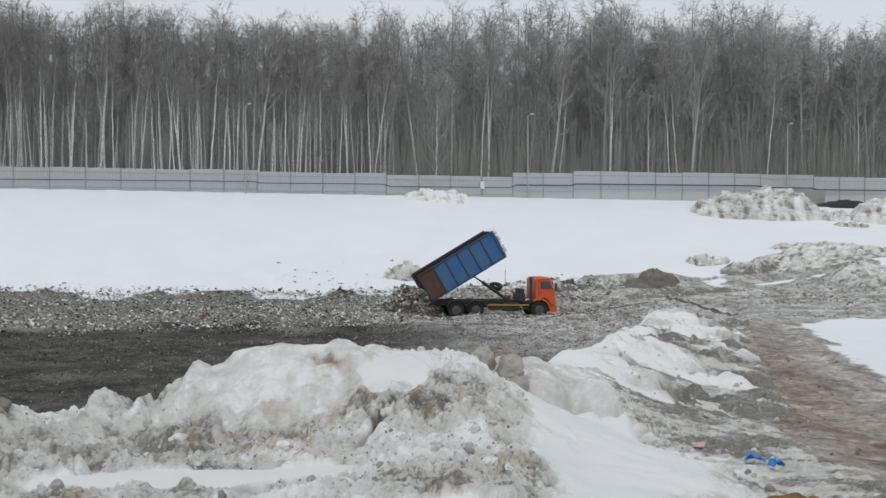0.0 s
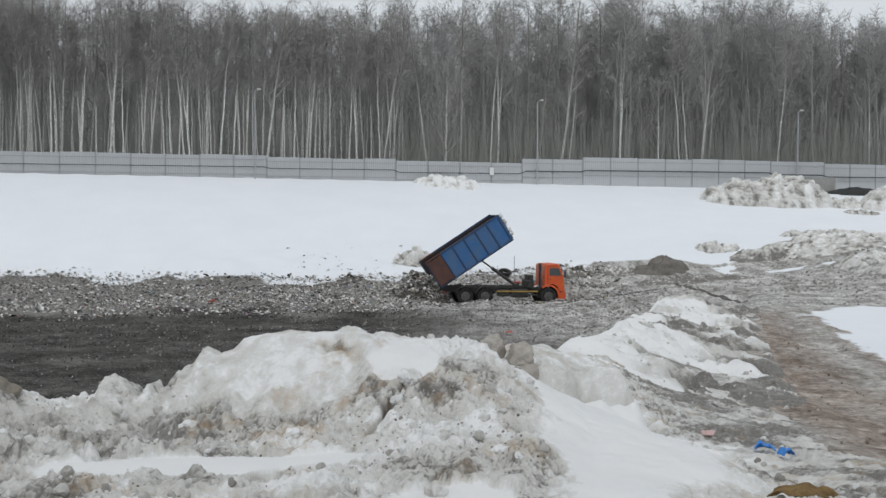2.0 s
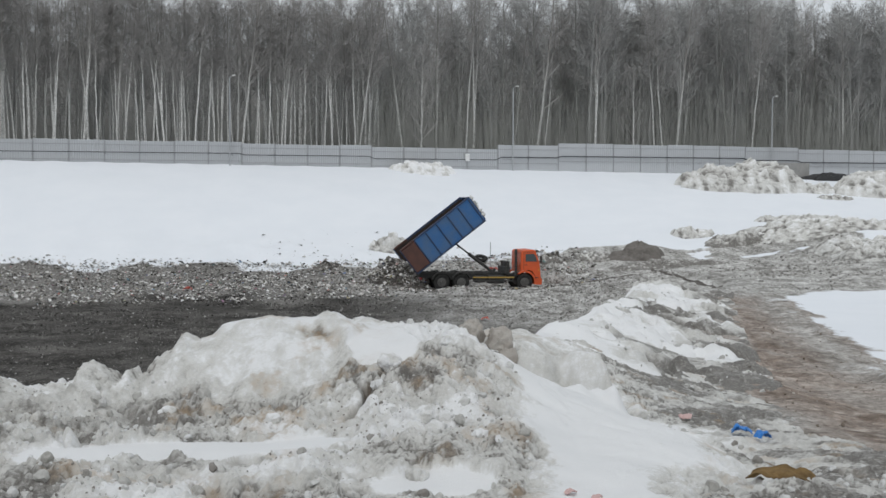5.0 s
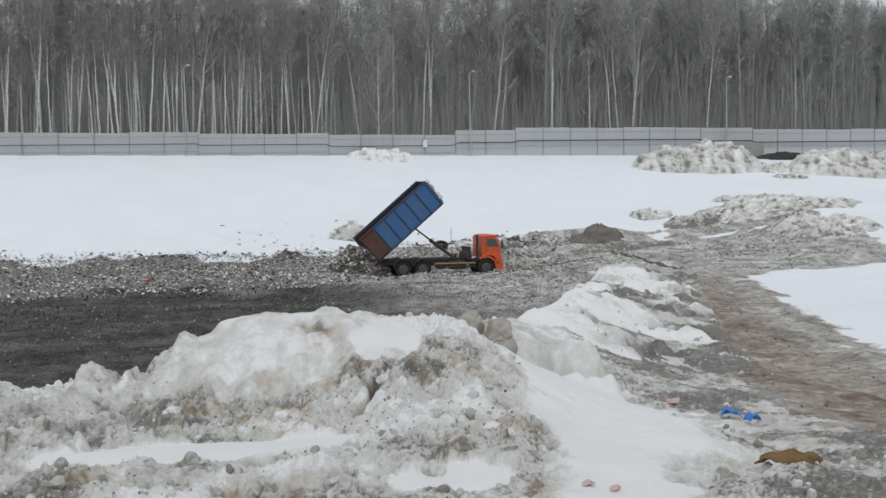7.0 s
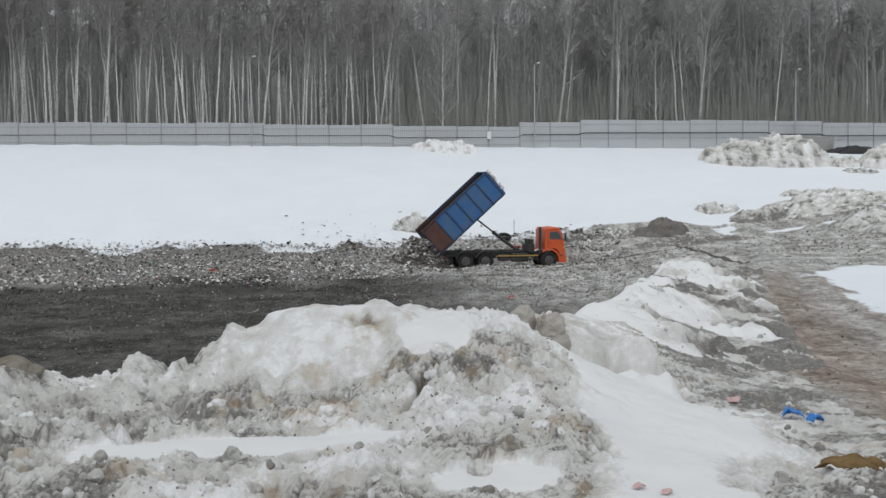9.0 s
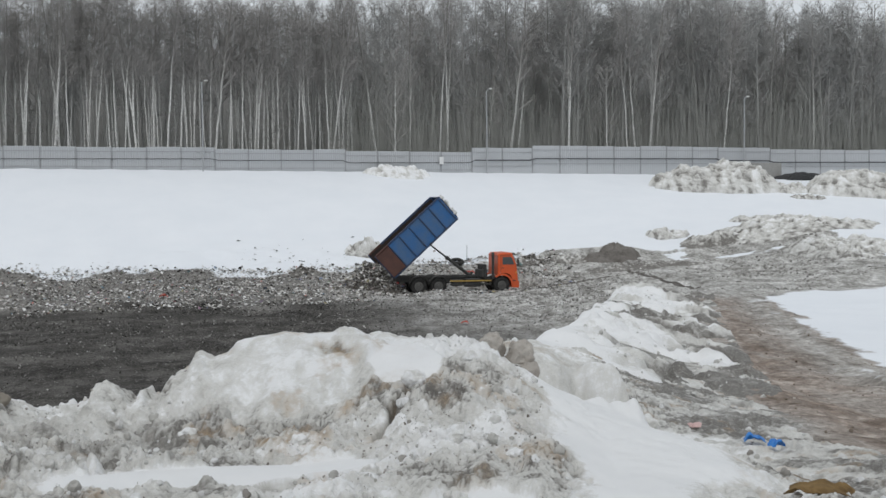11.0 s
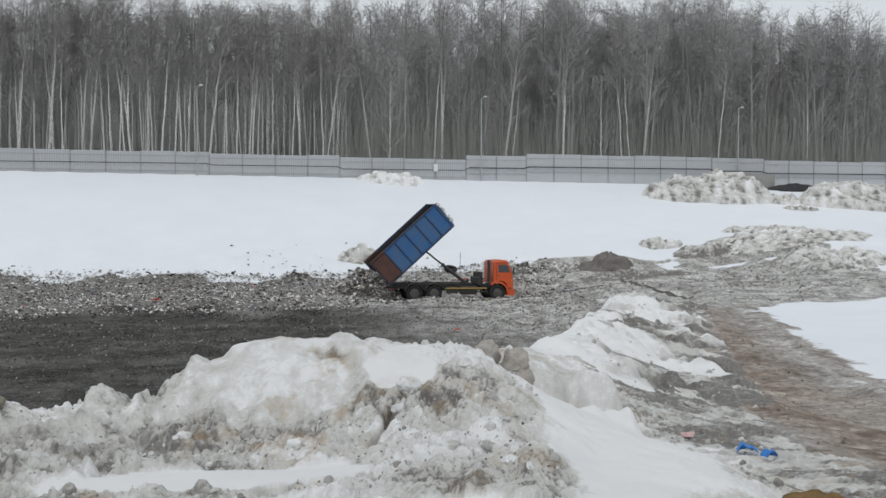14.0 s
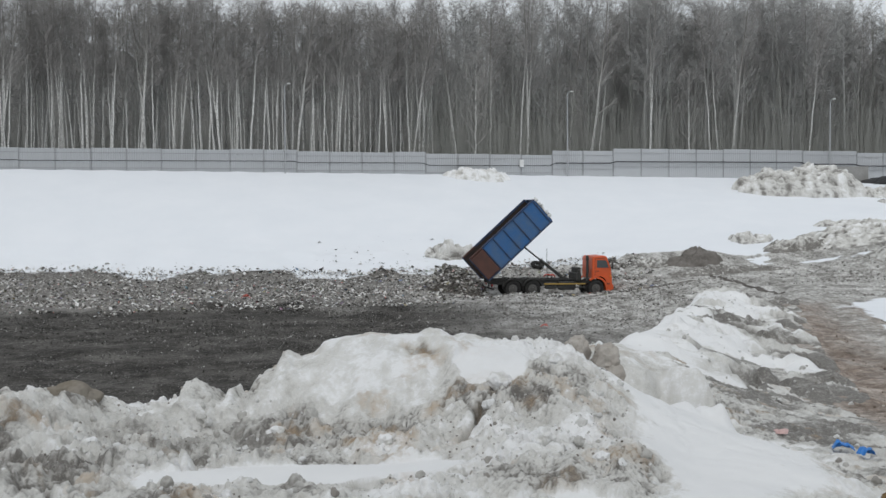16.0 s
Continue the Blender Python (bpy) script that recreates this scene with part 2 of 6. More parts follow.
def pile_material(name="dirty_snow"):
    """Ploughed snow: white where soft, grey and brown where it was mixed with soil. The mesh carries the shares: red
    soiling with crevice shade, green rust stains, blue fresh snow.
    """
    m, n, l, b = material(name, 0.7)
    at = n.new("ShaderNodeAttribute")
    at.attribute_name = "cover"
    sep = n.new("ShaderNodeSeparateColor")
    l.new(at.outputs["Color"], sep.inputs[0])
    mid, fine, big = noise_node(n, l, 6.0, 8, 0.75), noise_node(n, l, 24.0, 7, 0.75), noise_node(n, l, 0.9, 4)
    tiny = noise_node(n, l, 70.0, 5, 0.7)
    snow = ramp(n, l, big, [(0.3, (0.77, 0.772, 0.775)), (0.7, (0.85, 0.848, 0.845))])
    ice = ramp(n, l, fine, [(0.30, (0.38, 0.365, 0.335)), (0.5, (0.61, 0.60, 0.57)), (0.70, (0.76, 0.755, 0.735))])
    soil = ramp(n, l, calc(n, l, "MULTIPLY", calc(n, l, "ADD", fine, mid), 0.5), [(0.36, (0.06, 0.054, 0.047)), (0.5, (0.16, 0.149, 0.135)), (0.64, (0.36, 0.345, 0.32))])
    share = calc(n, l, "ADD", sep.outputs[0], calc(n, l, "MULTIPLY", calc(n, l, "SUBTRACT", mid, 0.5), 1.1))
    share = calc(n, l, "ADD", share, calc(n, l, "MULTIPLY", calc(n, l, "SUBTRACT", fine, 0.5), 0.8))
    share = calc(n, l, "SUBTRACT", share, calc(n, l, "MULTIPLY", sep.outputs[2], 0.25))      # blue: fresh snow
    c = mix(n, l, ramp(n, l, share, [(0.12, (0, 0, 0)), (0.42, (1, 1, 1))]), snow, ice)
    c = mix(n, l, ramp(n, l, share, [(0.58, (0, 0, 0)), (0.92, (1, 1, 1))]), c, soil)
    # grit: small dark crumbs where the snow is dirty
    grit = calc(n, l, "MULTIPLY", ramp(n, l, tiny, [(0.62, (0, 0, 0)), (0.70, (1, 1, 1))]), ramp(n, l, share, [(0.2, (0, 0, 0)), (0.6, (1, 1, 1))]))
    c = mix(n, l, calc(n, l, "MULTIPLY", grit, 0.6), c, (0.14, 0.125, 0.11))
    rust = calc(n, l, "MULTIPLY", sep.outputs[1], ramp(n, l, mid, [(0.4, (0, 0, 0)), (0.6, (1, 1, 1))]))
    c = mix(n, l, rust, c, (0.37, 0.245, 0.125))
    l.new(c, b.inputs["Base Color"])
    bump(n, l, b, calc(n, l, "ADD", fine, calc(n, l, "MULTIPLY", tiny, 0.5)), 0.8, 0.018)
    return m


GROUND = ground_material()
SNOW = pile_material()
FENCE = worn("fence_sheet_grey", (0.50, 0.515, 0.53), (0.40, 0.41, 0.42), 0.5, 0.0, 0.3, 30, 0.5)
POST = worn("fence_post_grey", (0.33, 0.335, 0.345), (0.25, 0.25, 0.255), 0.5, 0.0)
PIPE = worn("dark_pipe", (0.06, 0.065, 0.07), (0.11, 0.11, 0.11), 0.6)
GALV = worn("galvanised_steel", (0.48, 0.49, 0.50), (0.36, 0.36, 0.37), 0.45, 0.5)
WHITE = worn("white_plastic", (0.78, 0.78, 0.77), (0.6, 0.6, 0.58), 0.5)
BLUE = worn("blue_container_paint", (0.022, 0.125, 0.34), (0.085, 0.14, 0.22), 0.55, 0.0, 1.0, 14, 0.85)
RUST = worn("rusty_brown_steel", (0.085, 0.042, 0.034), (0.14, 0.06, 0.045), 0.8, 0.0, 2.5, 30, 0.7)
DARKBLUE = worn("dark_blue_rim", (0.02, 0.055, 0.14), (0.06, 0.05, 0.05), 0.6, 0.0, 2, 25, 0.7)
INSIDE = worn("dirty_container_inside", (0.045, 0.036, 0.034), (0.08, 0.06, 0.05), 0.85)
ORANGE = worn("orange_cab_paint", (0.72, 0.105, 0.022), (0.42, 0.09, 0.04), 0.4, 0.0, 1.5, 30, 0.45)
BLACK = worn("black_chassis_paint", (0.026, 0.026, 0.025), (0.10, 0.094, 0.086), 0.7, 0.0, 3, 30, 0.6)
RUBBER = worn("tyre_rubber", (0.022, 0.022, 0.022), (0.09, 0.085, 0.08), 0.85, 0.0, 4, 40, 0.6)
RIM = worn("dirty_wheel_rim", (0.13, 0.126, 0.12), (0.07, 0.067, 0.062), 0.6, 0.4)
YELLOW = worn("dirty_yellow_bar", (0.42, 0.27, 0.05), (0.22, 0.17, 0.09), 0.55)
GLASS, gn, gl, gb = material("tinted_window", 0.08)
gb.inputs["Base Color"].default_value = (0.075, 0.085, 0.09, 1)
REDLENS = worn("red_lens", (0.4, 0.02, 0.015), (0.25, 0.02, 0.02), 0.3)
AMBER = worn("amber_lens", (0.7, 0.25, 0.03), (0.5, 0.2, 0.03), 0.3)


# ---- mesh helpers ----
def mesh_object(name, bm, mat, parent=None, label="", flat=True):
    me = bpy.data.meshes.new(name)
    bm.to_mesh(me)
    bm.free()
    for mm in mat if isinstance(mat, (list, tuple)) else [mat]:
        me.materials.append(mm)
    if not flat:
        me.polygons.foreach_set("use_smooth", [True] * len(me.polygons))
    ob = new(name, me)
    if parent:
        ob.parent = parent
    if label:
        tagged(ob, label)
    return ob


def part(name, bm, mat, parent, label="", flat=True):
    return mesh_object(name, bm, mat, parent, label, flat)


def arrays_object(name, verts, faces, mats, smooth_shade=False, idx=None):
    me = bpy.data.meshes.new(name)
    me.from_pydata(verts, [], faces)
    for mm in mats:
        me.materials.append(mm)
    if idx is not None:
        me.polygons.foreach_set("material_index", np.asarray(idx, np.int32))
    if smooth_shade:
        me.polygons.foreach_set("use_smooth", np.ones(len(me.polygons), bool))
    me.update()
    return new(name, me)


def box(bm, x0, x1, y0, y1, z0, z1, bevel=0.0, m=None):
    r = bmesh.ops.create_cube(bm, size=1.0)
    vs = r["verts"]
    bmesh.ops.scale(bm, vec=(x1 - x0, y1 - y0, z1 - z0), verts=vs)
    bmesh.ops.translate(bm, vec=((x0 + x1) / 2, (y0 + y1) / 2, (z0 + z1) / 2), verts=vs)
    if bevel:
        es = list({e for v in vs for e in v.link_edges})
        r = bmesh.ops.bevel(bm, geom=es, offset=bevel, segments=2, affect="EDGES", profile=0.5)
        vs = list({v for f in r["faces"] for v in f.verts} | {v for v in vs if v.is_valid})
    if m is not None:
        bmesh.ops.transform(bm, matrix=m, verts=vs)
    return vs


def rod(bm, a, b, r, sides=10, r2=None):
    a, b = Vector(a), Vector(b)
    m = Matrix.Translation((a + b) / 2) @ (b - a).to_track_quat("Z", "Y").to_matrix().to_4x4()
    return bmesh.ops.create_cone(bm, cap_ends=True, segments=sides, radius1=r, radius2=r if r2 is None else r2, depth=(b - a).length, matrix=m)["verts"]


def extrude_profile(bm, pts, y0, y1):
    """A side outline in x and z, carried from y0 to y1."""
    a = [bm.verts.new((x, y0, z)) for x, z in pts]
    b = [bm.verts.new((x, y1, z)) for x, z in pts]
    n = len(pts)
    faces = [bm.faces.new(a), bm.faces.new(b[::-1])]
    for i in range(n):
        faces.append(bm.faces.new((a[i], b[i], b[(i + 1) % n], a[(i + 1) % n])))
    bmesh.ops.recalc_face_normals(bm, faces=faces)
    return a + b


def sheet(name, xs, ys, height, cover, mat):
    """A height sheet over the grid xs by ys with its painted cover."""
    X, Y = np.meshgrid(xs, ys)
    Z = height(X, Y)
    nx, ny = len(xs), len(ys)
    co = np.stack([X, Y, Z], -1).reshape(-1, 3)
    i = np.arange(nx * ny).reshape(ny, nx)
    quads = np.stack([i[:-1, :-1], i[:-1, 1:], i[1:, 1:], i[1:, :-1]], -1).reshape(-1, 4)
    me = bpy.data.meshes.new(name)
    me.vertices.add(len(co))
    me.vertices.foreach_set("co", co.ravel())
    me.loops.add(quads.size)
    me.loops.foreach_set("vertex_index", quads.ravel().astype(np.int32))
    me.polygons.add(len(quads))
    me.polygons.foreach_set("loop_start", np.arange(0, quads.size, 4, dtype=np.int32))
    me.polygons.foreach_set("use_smooth", np.ones(len(quads), bool))
    me.update(calc_edges=True)
    col = me.color_attributes.new("cover", "FLOAT_COLOR", "POINT")
    col.data.foreach_set("color", np.stack([np.broadcast_to(c, X.shape) for c in cover(X, Y, Z)], -1).astype(np.float32).ravel())
    me.materials.append(mat)
    return new(name, me)


# ---- the ground ----
def ground_cover(X, Y, Z):
    wob = fbm(X, Y, 4.0, 4, 21)
    d = X - ridge_x(Y)
    slope_edge = np.interp(X, [-60, -10, 0, 8, 12, 16, 18, 21, 23, 30, 45], [92.6, 92.8, 94.5, 96, 97.5, 97.5, 95.5, 95.5, 100, 103, 104])
    snow = smooth(-1.5, 1.5, Y - slope_edge + 1.0 * wob)
    snow = np.maximum(snow, smooth(-1.0, 1.0, X - 27.8 - 0.15 * (Y - 70.6) + 0.8 * wob) * smooth(62, 68, Y))
    drift = X - road_x(Y) - np.interp(Y, [10, 24, 31, 45, 60], [2.6, 1.6, 1.5, 1.1, 2.1])      # right of the track
    slush = np.exp(-((drift + 1.0) / 0.75) ** 2) * smooth(14, 18, Y) * (1 - smooth(52, 58, Y))
    # drifts right of the track, the ridge top, the near bank
    snow = np.maximum(snow, smooth(-1.4, 1.0, drift + 0.25 * wob + 0.35 * fbm(X * 1.6, Y * 0.25, 0.9, 3, 24)) * (1 - smooth(55, 62, Y + wob - 0.55 * np.clip(X - 18, 0, 20))))
    snow = np.maximum(snow, slush * (0.42 + 0.22 * fbm(X, Y * 0.5, 1.2, 4, 26)))
    snow = np.maximum(snow, smooth(0.25, 0.55, crest(X, Y)) * (1 - 0.75 * smooth(-0.2, 0.6, d + 0.5 * wob)))
    snow = np.maximum(snow, (1 - smooth(10, 16, Y)) * 0.75 * (1 - smooth(-0.5, 0.5, X - bank_side(Y))))
    snow = np.maximum(snow, smooth(0, 4, Y - fence_y(X)) * 0.62)
    patch = smooth(-0.1, 0.3, fbm(X * 0.7, Y, 3.2, 4, 23) + 0.25 * smooth(92, 102, Y)) * smooth(17, 21, X) * smooth(88, 93, Y)
    snow = np.maximum(snow, 0.95 * patch)
    refuse = smooth(-2, 2, Y - refuse_front(X) + 2.5 * wob) * (1 - smooth(9, 15, X)) * 0.9
    refuse = np.maximum(refuse, 0.30 * smooth(2, 9, X) * smooth(40, 60, Y))
    track = (1 - smooth(1.2, 2.6, np.abs(X - road_x(Y)) + 0.5 * wob)) * (1 - smooth(46, 62, Y + 3 * wob))
    grey = np.where(Y > 58, smooth(-7, 7, X - 2 + 2 * wob - (70 - Y) * 0.3), np.maximum(smooth(-1.0, 1.5, d + wob), 0.6 * smooth(-9, 3, X + 2 * wob) * smooth(36, 52, Y))) * smooth(8, 12, Y)
    return snow, refuse, track * 0.9 * (1 - 0.75 * slush), np.maximum(grey * 0.85, 0.95 * slush)


def spaced(stops):
    """Grid lines from (start, step) to the last start."""
    out = []
    for (a, step), (b, _) in zip(stops, stops[1:]):
        out += list(np.arange(a, b - step * 0.3, step))
    return np.array(out + [stops[-1][0]])


gx = spaced([(-2500, 400), (-500, 60), (-80, 4), (-48, 0.6), (-16, 0.35), (18, 0.6), (60, 4), (84, 60), (500, 400), (2500, 0)])
gy = spaced([(-1500, 300), (-300, 40), (-20, 3), (4, 0.35), (60, 0.4), (106, 1.0), (140, 8), (300, 80), (700, 450), (3000, 0)])


def sheet_z(X, Y):
    z = full_z(X, Y)
    near = (1 - smooth(20, 23, Y)) * smooth(3, 7, Y) * smooth(-9, -7, X) * (1 - smooth(8, 10, X)) * (1 - smooth(-0.5, 0.1, X - bank_side(Y)))
    return z - 0.5 * near


ground = tagged(sheet("ground", gx, gy, sheet_z, ground_cover, GROUND), "snowy pit ground with refuse strewn soil and a muddy track", "ground", kind="structure")


# ---- the ploughed snow bank before the camera ----
CREST_X = [-6, -4, -3.5, -3.36, -3.17, -3.06, -3.0, -2.82, -2.74, -2.72, -2.63, -2.5, -2.45, -2.41, -2.39, -2.34, -2.31, -2.24, -2.22, -2.16, -2.05, -2.02, -1.98, -1.89, -1.78, -1.71, -1.51, -1.35, -1.18, -0.98, -0.78,
           -0.64, -0.57, -0.45, -0.29, -0.12, 0.02, 0.13, 0.25, 0.5, 1.0, 1.6, 2.2, 3.0, 5.0]
CREST_Z = [4.8, 4.80, 4.80, 4.80, 4.72, 4.66, 4.72, 4.72, 4.77, 4.88, 4.90, 4.81, 4.75, 4.75, 4.82, 4.82, 4.76, 4.73, 4.83, 4.92, 4.96, 5.05, 5.08, 5.04, 5.07, 5.14, 5.17, 5.21, 5.24, 5.23, 5.21,
           5.15, 5.17, 5.11, 5.09, 5.09, 5.06, 5.09, 5.03, 4.88, 4.6, 4.38, 4.12, 3.85, 3.5]
BROAD_X = [-6, -3.6, -3.2, -2.9, -2.35, -2.2, -2.0, -1.75, -1.4, -1.0, -0.7, -0.4, 0.2, 0.5, 1.0, 1.6, 2.2, 3.0, 5.0]
BROAD_Z = [4.8, 4.80, 4.66, 4.66, 4.70, 4.80, 4.99, 5.06, 5.18, 5.22, 5.17, 5.10, 5.03, 4.88, 4.6, 4.38, 4.12, 3.85, 3.5]


def bank_crest(X):
    return np.interp(X, [-4, -2.5, -1.5, 0, 1.5], [9.9, 10.2, 10.8, 10.9, 11.0])


def crevice(X, Y):
    """A dark cleft running down the face of the mound."""
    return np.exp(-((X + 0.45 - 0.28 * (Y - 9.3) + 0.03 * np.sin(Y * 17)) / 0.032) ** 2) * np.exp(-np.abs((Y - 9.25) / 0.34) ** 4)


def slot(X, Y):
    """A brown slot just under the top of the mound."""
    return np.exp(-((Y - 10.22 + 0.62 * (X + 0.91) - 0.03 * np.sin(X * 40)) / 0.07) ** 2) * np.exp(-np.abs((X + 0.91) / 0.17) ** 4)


def spot(X, Y, x, y, rx, ry):
    return np.exp(-((X - x) / rx) ** 2 - ((Y - y) / ry) ** 2)


def bank_z(X, Y):
    X, Y = np.asarray(X, float), np.asarray(Y, float)
    z = ground_z(X, Y) + crest(X, Y)
    # a bed of rubble before the mound
    z = z + 0.14 * smooth(7.0, 8.3, Y - 0.35 * np.clip(X + 1.5, -1, 1)) * (1 - smooth(10.5, 11.5, Y)) * (1 - smooth(0.2, 1.0, X))
    wob = 0.10 * fbm(X, Y, 0.7, 3, 40)
    yc = bank_crest(X)
    d = Y - yc + wob
    reach = np.interp(X, [-3.5, -2.3, -1.9, -1.0, -0.5, 0.1, 1.2], [1.5, 0.8, 0.95, 1.15, 1.6, 2.1, 2.4])
    front = np.exp(-np.abs(d / reach) ** 2.5)
    rear = np.exp(-(d / 0.9) ** 2)
    broad = np.interp(X + 0.06 * fbm(X, Y, 0.25, 3, 44), BROAD_X, BROAD_Z)
    top = np.interp(X, CREST_X, CREST_Z)
    top = broad + (top - broad) * np.exp(-(np.minimum(d, 0) / 0.35) ** 2 - (np.maximum(d, 0) / 0.2) ** 2)     # single knobs stand on the crest alone
    lift = np.maximum(top - ground_z(X, yc) - 0.13 * (1 - smooth(0.2, 1.0, X)) * (1 - smooth(10.5, 11.5, yc)), 0)
    z = z + lift * np.where(d < 0, front, rear)
    # a slab of packed snow broken off beside the mound
    jag = fbm(X, Y, 0.7, 3, 43)
    shelf = smooth(0.40, 0.85, X + 0.3 * jag) * (1 - smooth(1.50, 1.74, X + 0.2 * jag + 0.25 * (Y - 12.4))) * smooth(11.4, 12.2, Y + 0.55 * jag) * (1 - smooth(13.2, 14.2, Y))
    z = z + shelf * np.maximum(4.72 + 0.13 * jag - z, 0)
    z = z - 0.19 * crevice(X, Y) - 0.02 * slot(X, Y) - 0.07 * spot(X, Y, -0.72, 9.95, 0.05, 0.10) - 0.05 * spot(X, Y, -1.12, 10.8, 0.2, 0.5) - 0.012 * spot(X, Y, -0.8, 10.7, 0.9, 0.7) - 0.10 * spot(X, Y, -1.07, 8.95, 0.03, 0.08)
    soft = bank_soft(X, Y)
    zone = smooth(4.5, 6.5, Y) * (1 - smooth(19, 22, Y))
    packed = bank_packed(X, Y)
    rough = (1 - smooth(0.1, 0.75, soft)) * zone * (1 - 0.35 * smooth(1.6, 2.6, X)) * (1 - 0.35 * shelf)
    loose = rough * (1 - 0.92 * packed) * (1 - 0.25 * (1 - smooth(7.3, 8.4, Y))) * (1 - 0.3 * smooth(-0.7, -0.3, X))
    patchy = smooth(-0.45, 0.35, fbm(X, Y, 0.9, 3, 57))
    crumbly = 1 - smooth(-2.2, -1.4, X)          # broken small towards the far end
    loose = loose * (1 - 0.55 * crumbly * np.exp(-(d / 0.4) ** 2))
    h1, g1 = blocks(X, Y, 0.36, 60)
    h2, g2 = blocks(X, Y, 0.15, 70)
    h3, g3 = blocks(X, Y, 0.06, 80)
    z = z + loose * patchy * ((0.11 - 0.05 * crumbly) * h1 - 0.035 * g1)
    z = z + loose * (0.35 + 0.65 * patchy) * (0.056 * h2 - 0.026 * g2)
    z = z + loose * (0.028 * h3 - 0.014 * g3)
    z = z + loose * (0.10 * fbm(X, Y, 0.6, 6, 58, 0.6) + 0.045 * fbm(X, Y, 0.13, 4, 85, 0.6))
    z = z + rough * packed * (1 - 0.6 * np.exp(-(d / 0.4) ** 2)) * (0.075 * fbm(X, Y, 0.5, 6, 88, 0.62) + 0.025 * fbm(X, Y * 0.35, 0.11, 3, 87) + 0.03 * np.maximum(fbm(X * 1.3, Y, 0.22, 3, 89), 0) ** 2)
    z = z + soft * zone * (0.05 * fbm(X, Y, 1.2, 3, 90, 0.4) + 0.06 * smooth(0.25, 0.6, fbm(X, Y * 0.6, 0.8, 3, 91)) * smooth(0.9, 1.2, X))
    rim = (1 - smooth(20, 22.5, Y)) * smooth(3.5, 5, Y) * smooth(-8.5, -7, X) * (1 - smooth(7.5, 9, X))
    return z - 0.6 * (1 - rim) - 0.5 * smooth(0.0, 0.7, X - bank_side(Y) + 0.3 * fbm(X, Y, 0.8, 3, 36))


def bank_packed(X, Y):
    """The upper mound, ploughed hard and fairly even."""
    return 1 - smooth(0.55, 1.15, ((X + 1.15) / 1.0) ** 2 + ((Y - 10.35) / 0.95) ** 2 + 0.3 * fbm(X, Y, 0.5, 4, 35))


def bank_soft(X, Y):
    """Where fresh snow lies smooth: a lens low on the mound, its upper face, and the slope beside it."""
    w = 0.25 * fbm(X, Y, 0.9, 3, 33) + 0.12 * fbm(X, Y, 0.2, 3, 34)
    lens = 1 - smooth(0.6, 1.0, ((X + 1.5) / 1.15) ** 2 + ((Y - 8.18 - 0.40 * (X + 1.5)) / 0.27) ** 2 + 1.6 * w)
    face = 1 - smooth(0.5, 1.1, ((X + 1.4) / 0.5) ** 2 + ((Y - 10.35) / 0.65) ** 2 + 1.5 * w)
    saddle = 1 - smooth(0.5, 1.0, ((X + 0.34) / 0.30) ** 2 + ((Y - 9.95) / 0.45) ** 2 + 1.6 * w)
    spill = 1 - smooth(0.5, 1.0, ((X - 0.02) / 0.42) ** 2 + ((Y - 7.65) / 0.25) ** 2 + 1.6 * w)
    slope = smooth(0.0, 0.4, X - np.interp(Y, [7, 8.2, 9.0, 9.8, 10.6, 11, 13], [0.55, 0.55, 0.60, 0.50, 0.32, 0.3, 0.6]) + 0.6 * w) * (1 - smooth(-0.4, 0.3, X - np.interp(Y, [6, 8, 10, 12, 14, 17], [1.3, 1.6, 2.1, 2.5, 2.3, 2.0]) + 1.2 * w))
    left = smooth(13.6, 14.6, Y) * (1 - smooth(-0.5, 0.4, X - ridge_x(Y) - 0.1 + w))
    block = smooth(11.2, 11.7, Y) * (1 - smooth(13.6, 14.4, Y)) * smooth(0.3, 0.6, X) * (1 - smooth(1.8, 2.2, X))
    return np.clip(np.maximum.reduce([lens, face * 0.35, saddle * 0.85, spill * 0.85, slope, left]) * (1 - 0.5 * block), 0, 1)


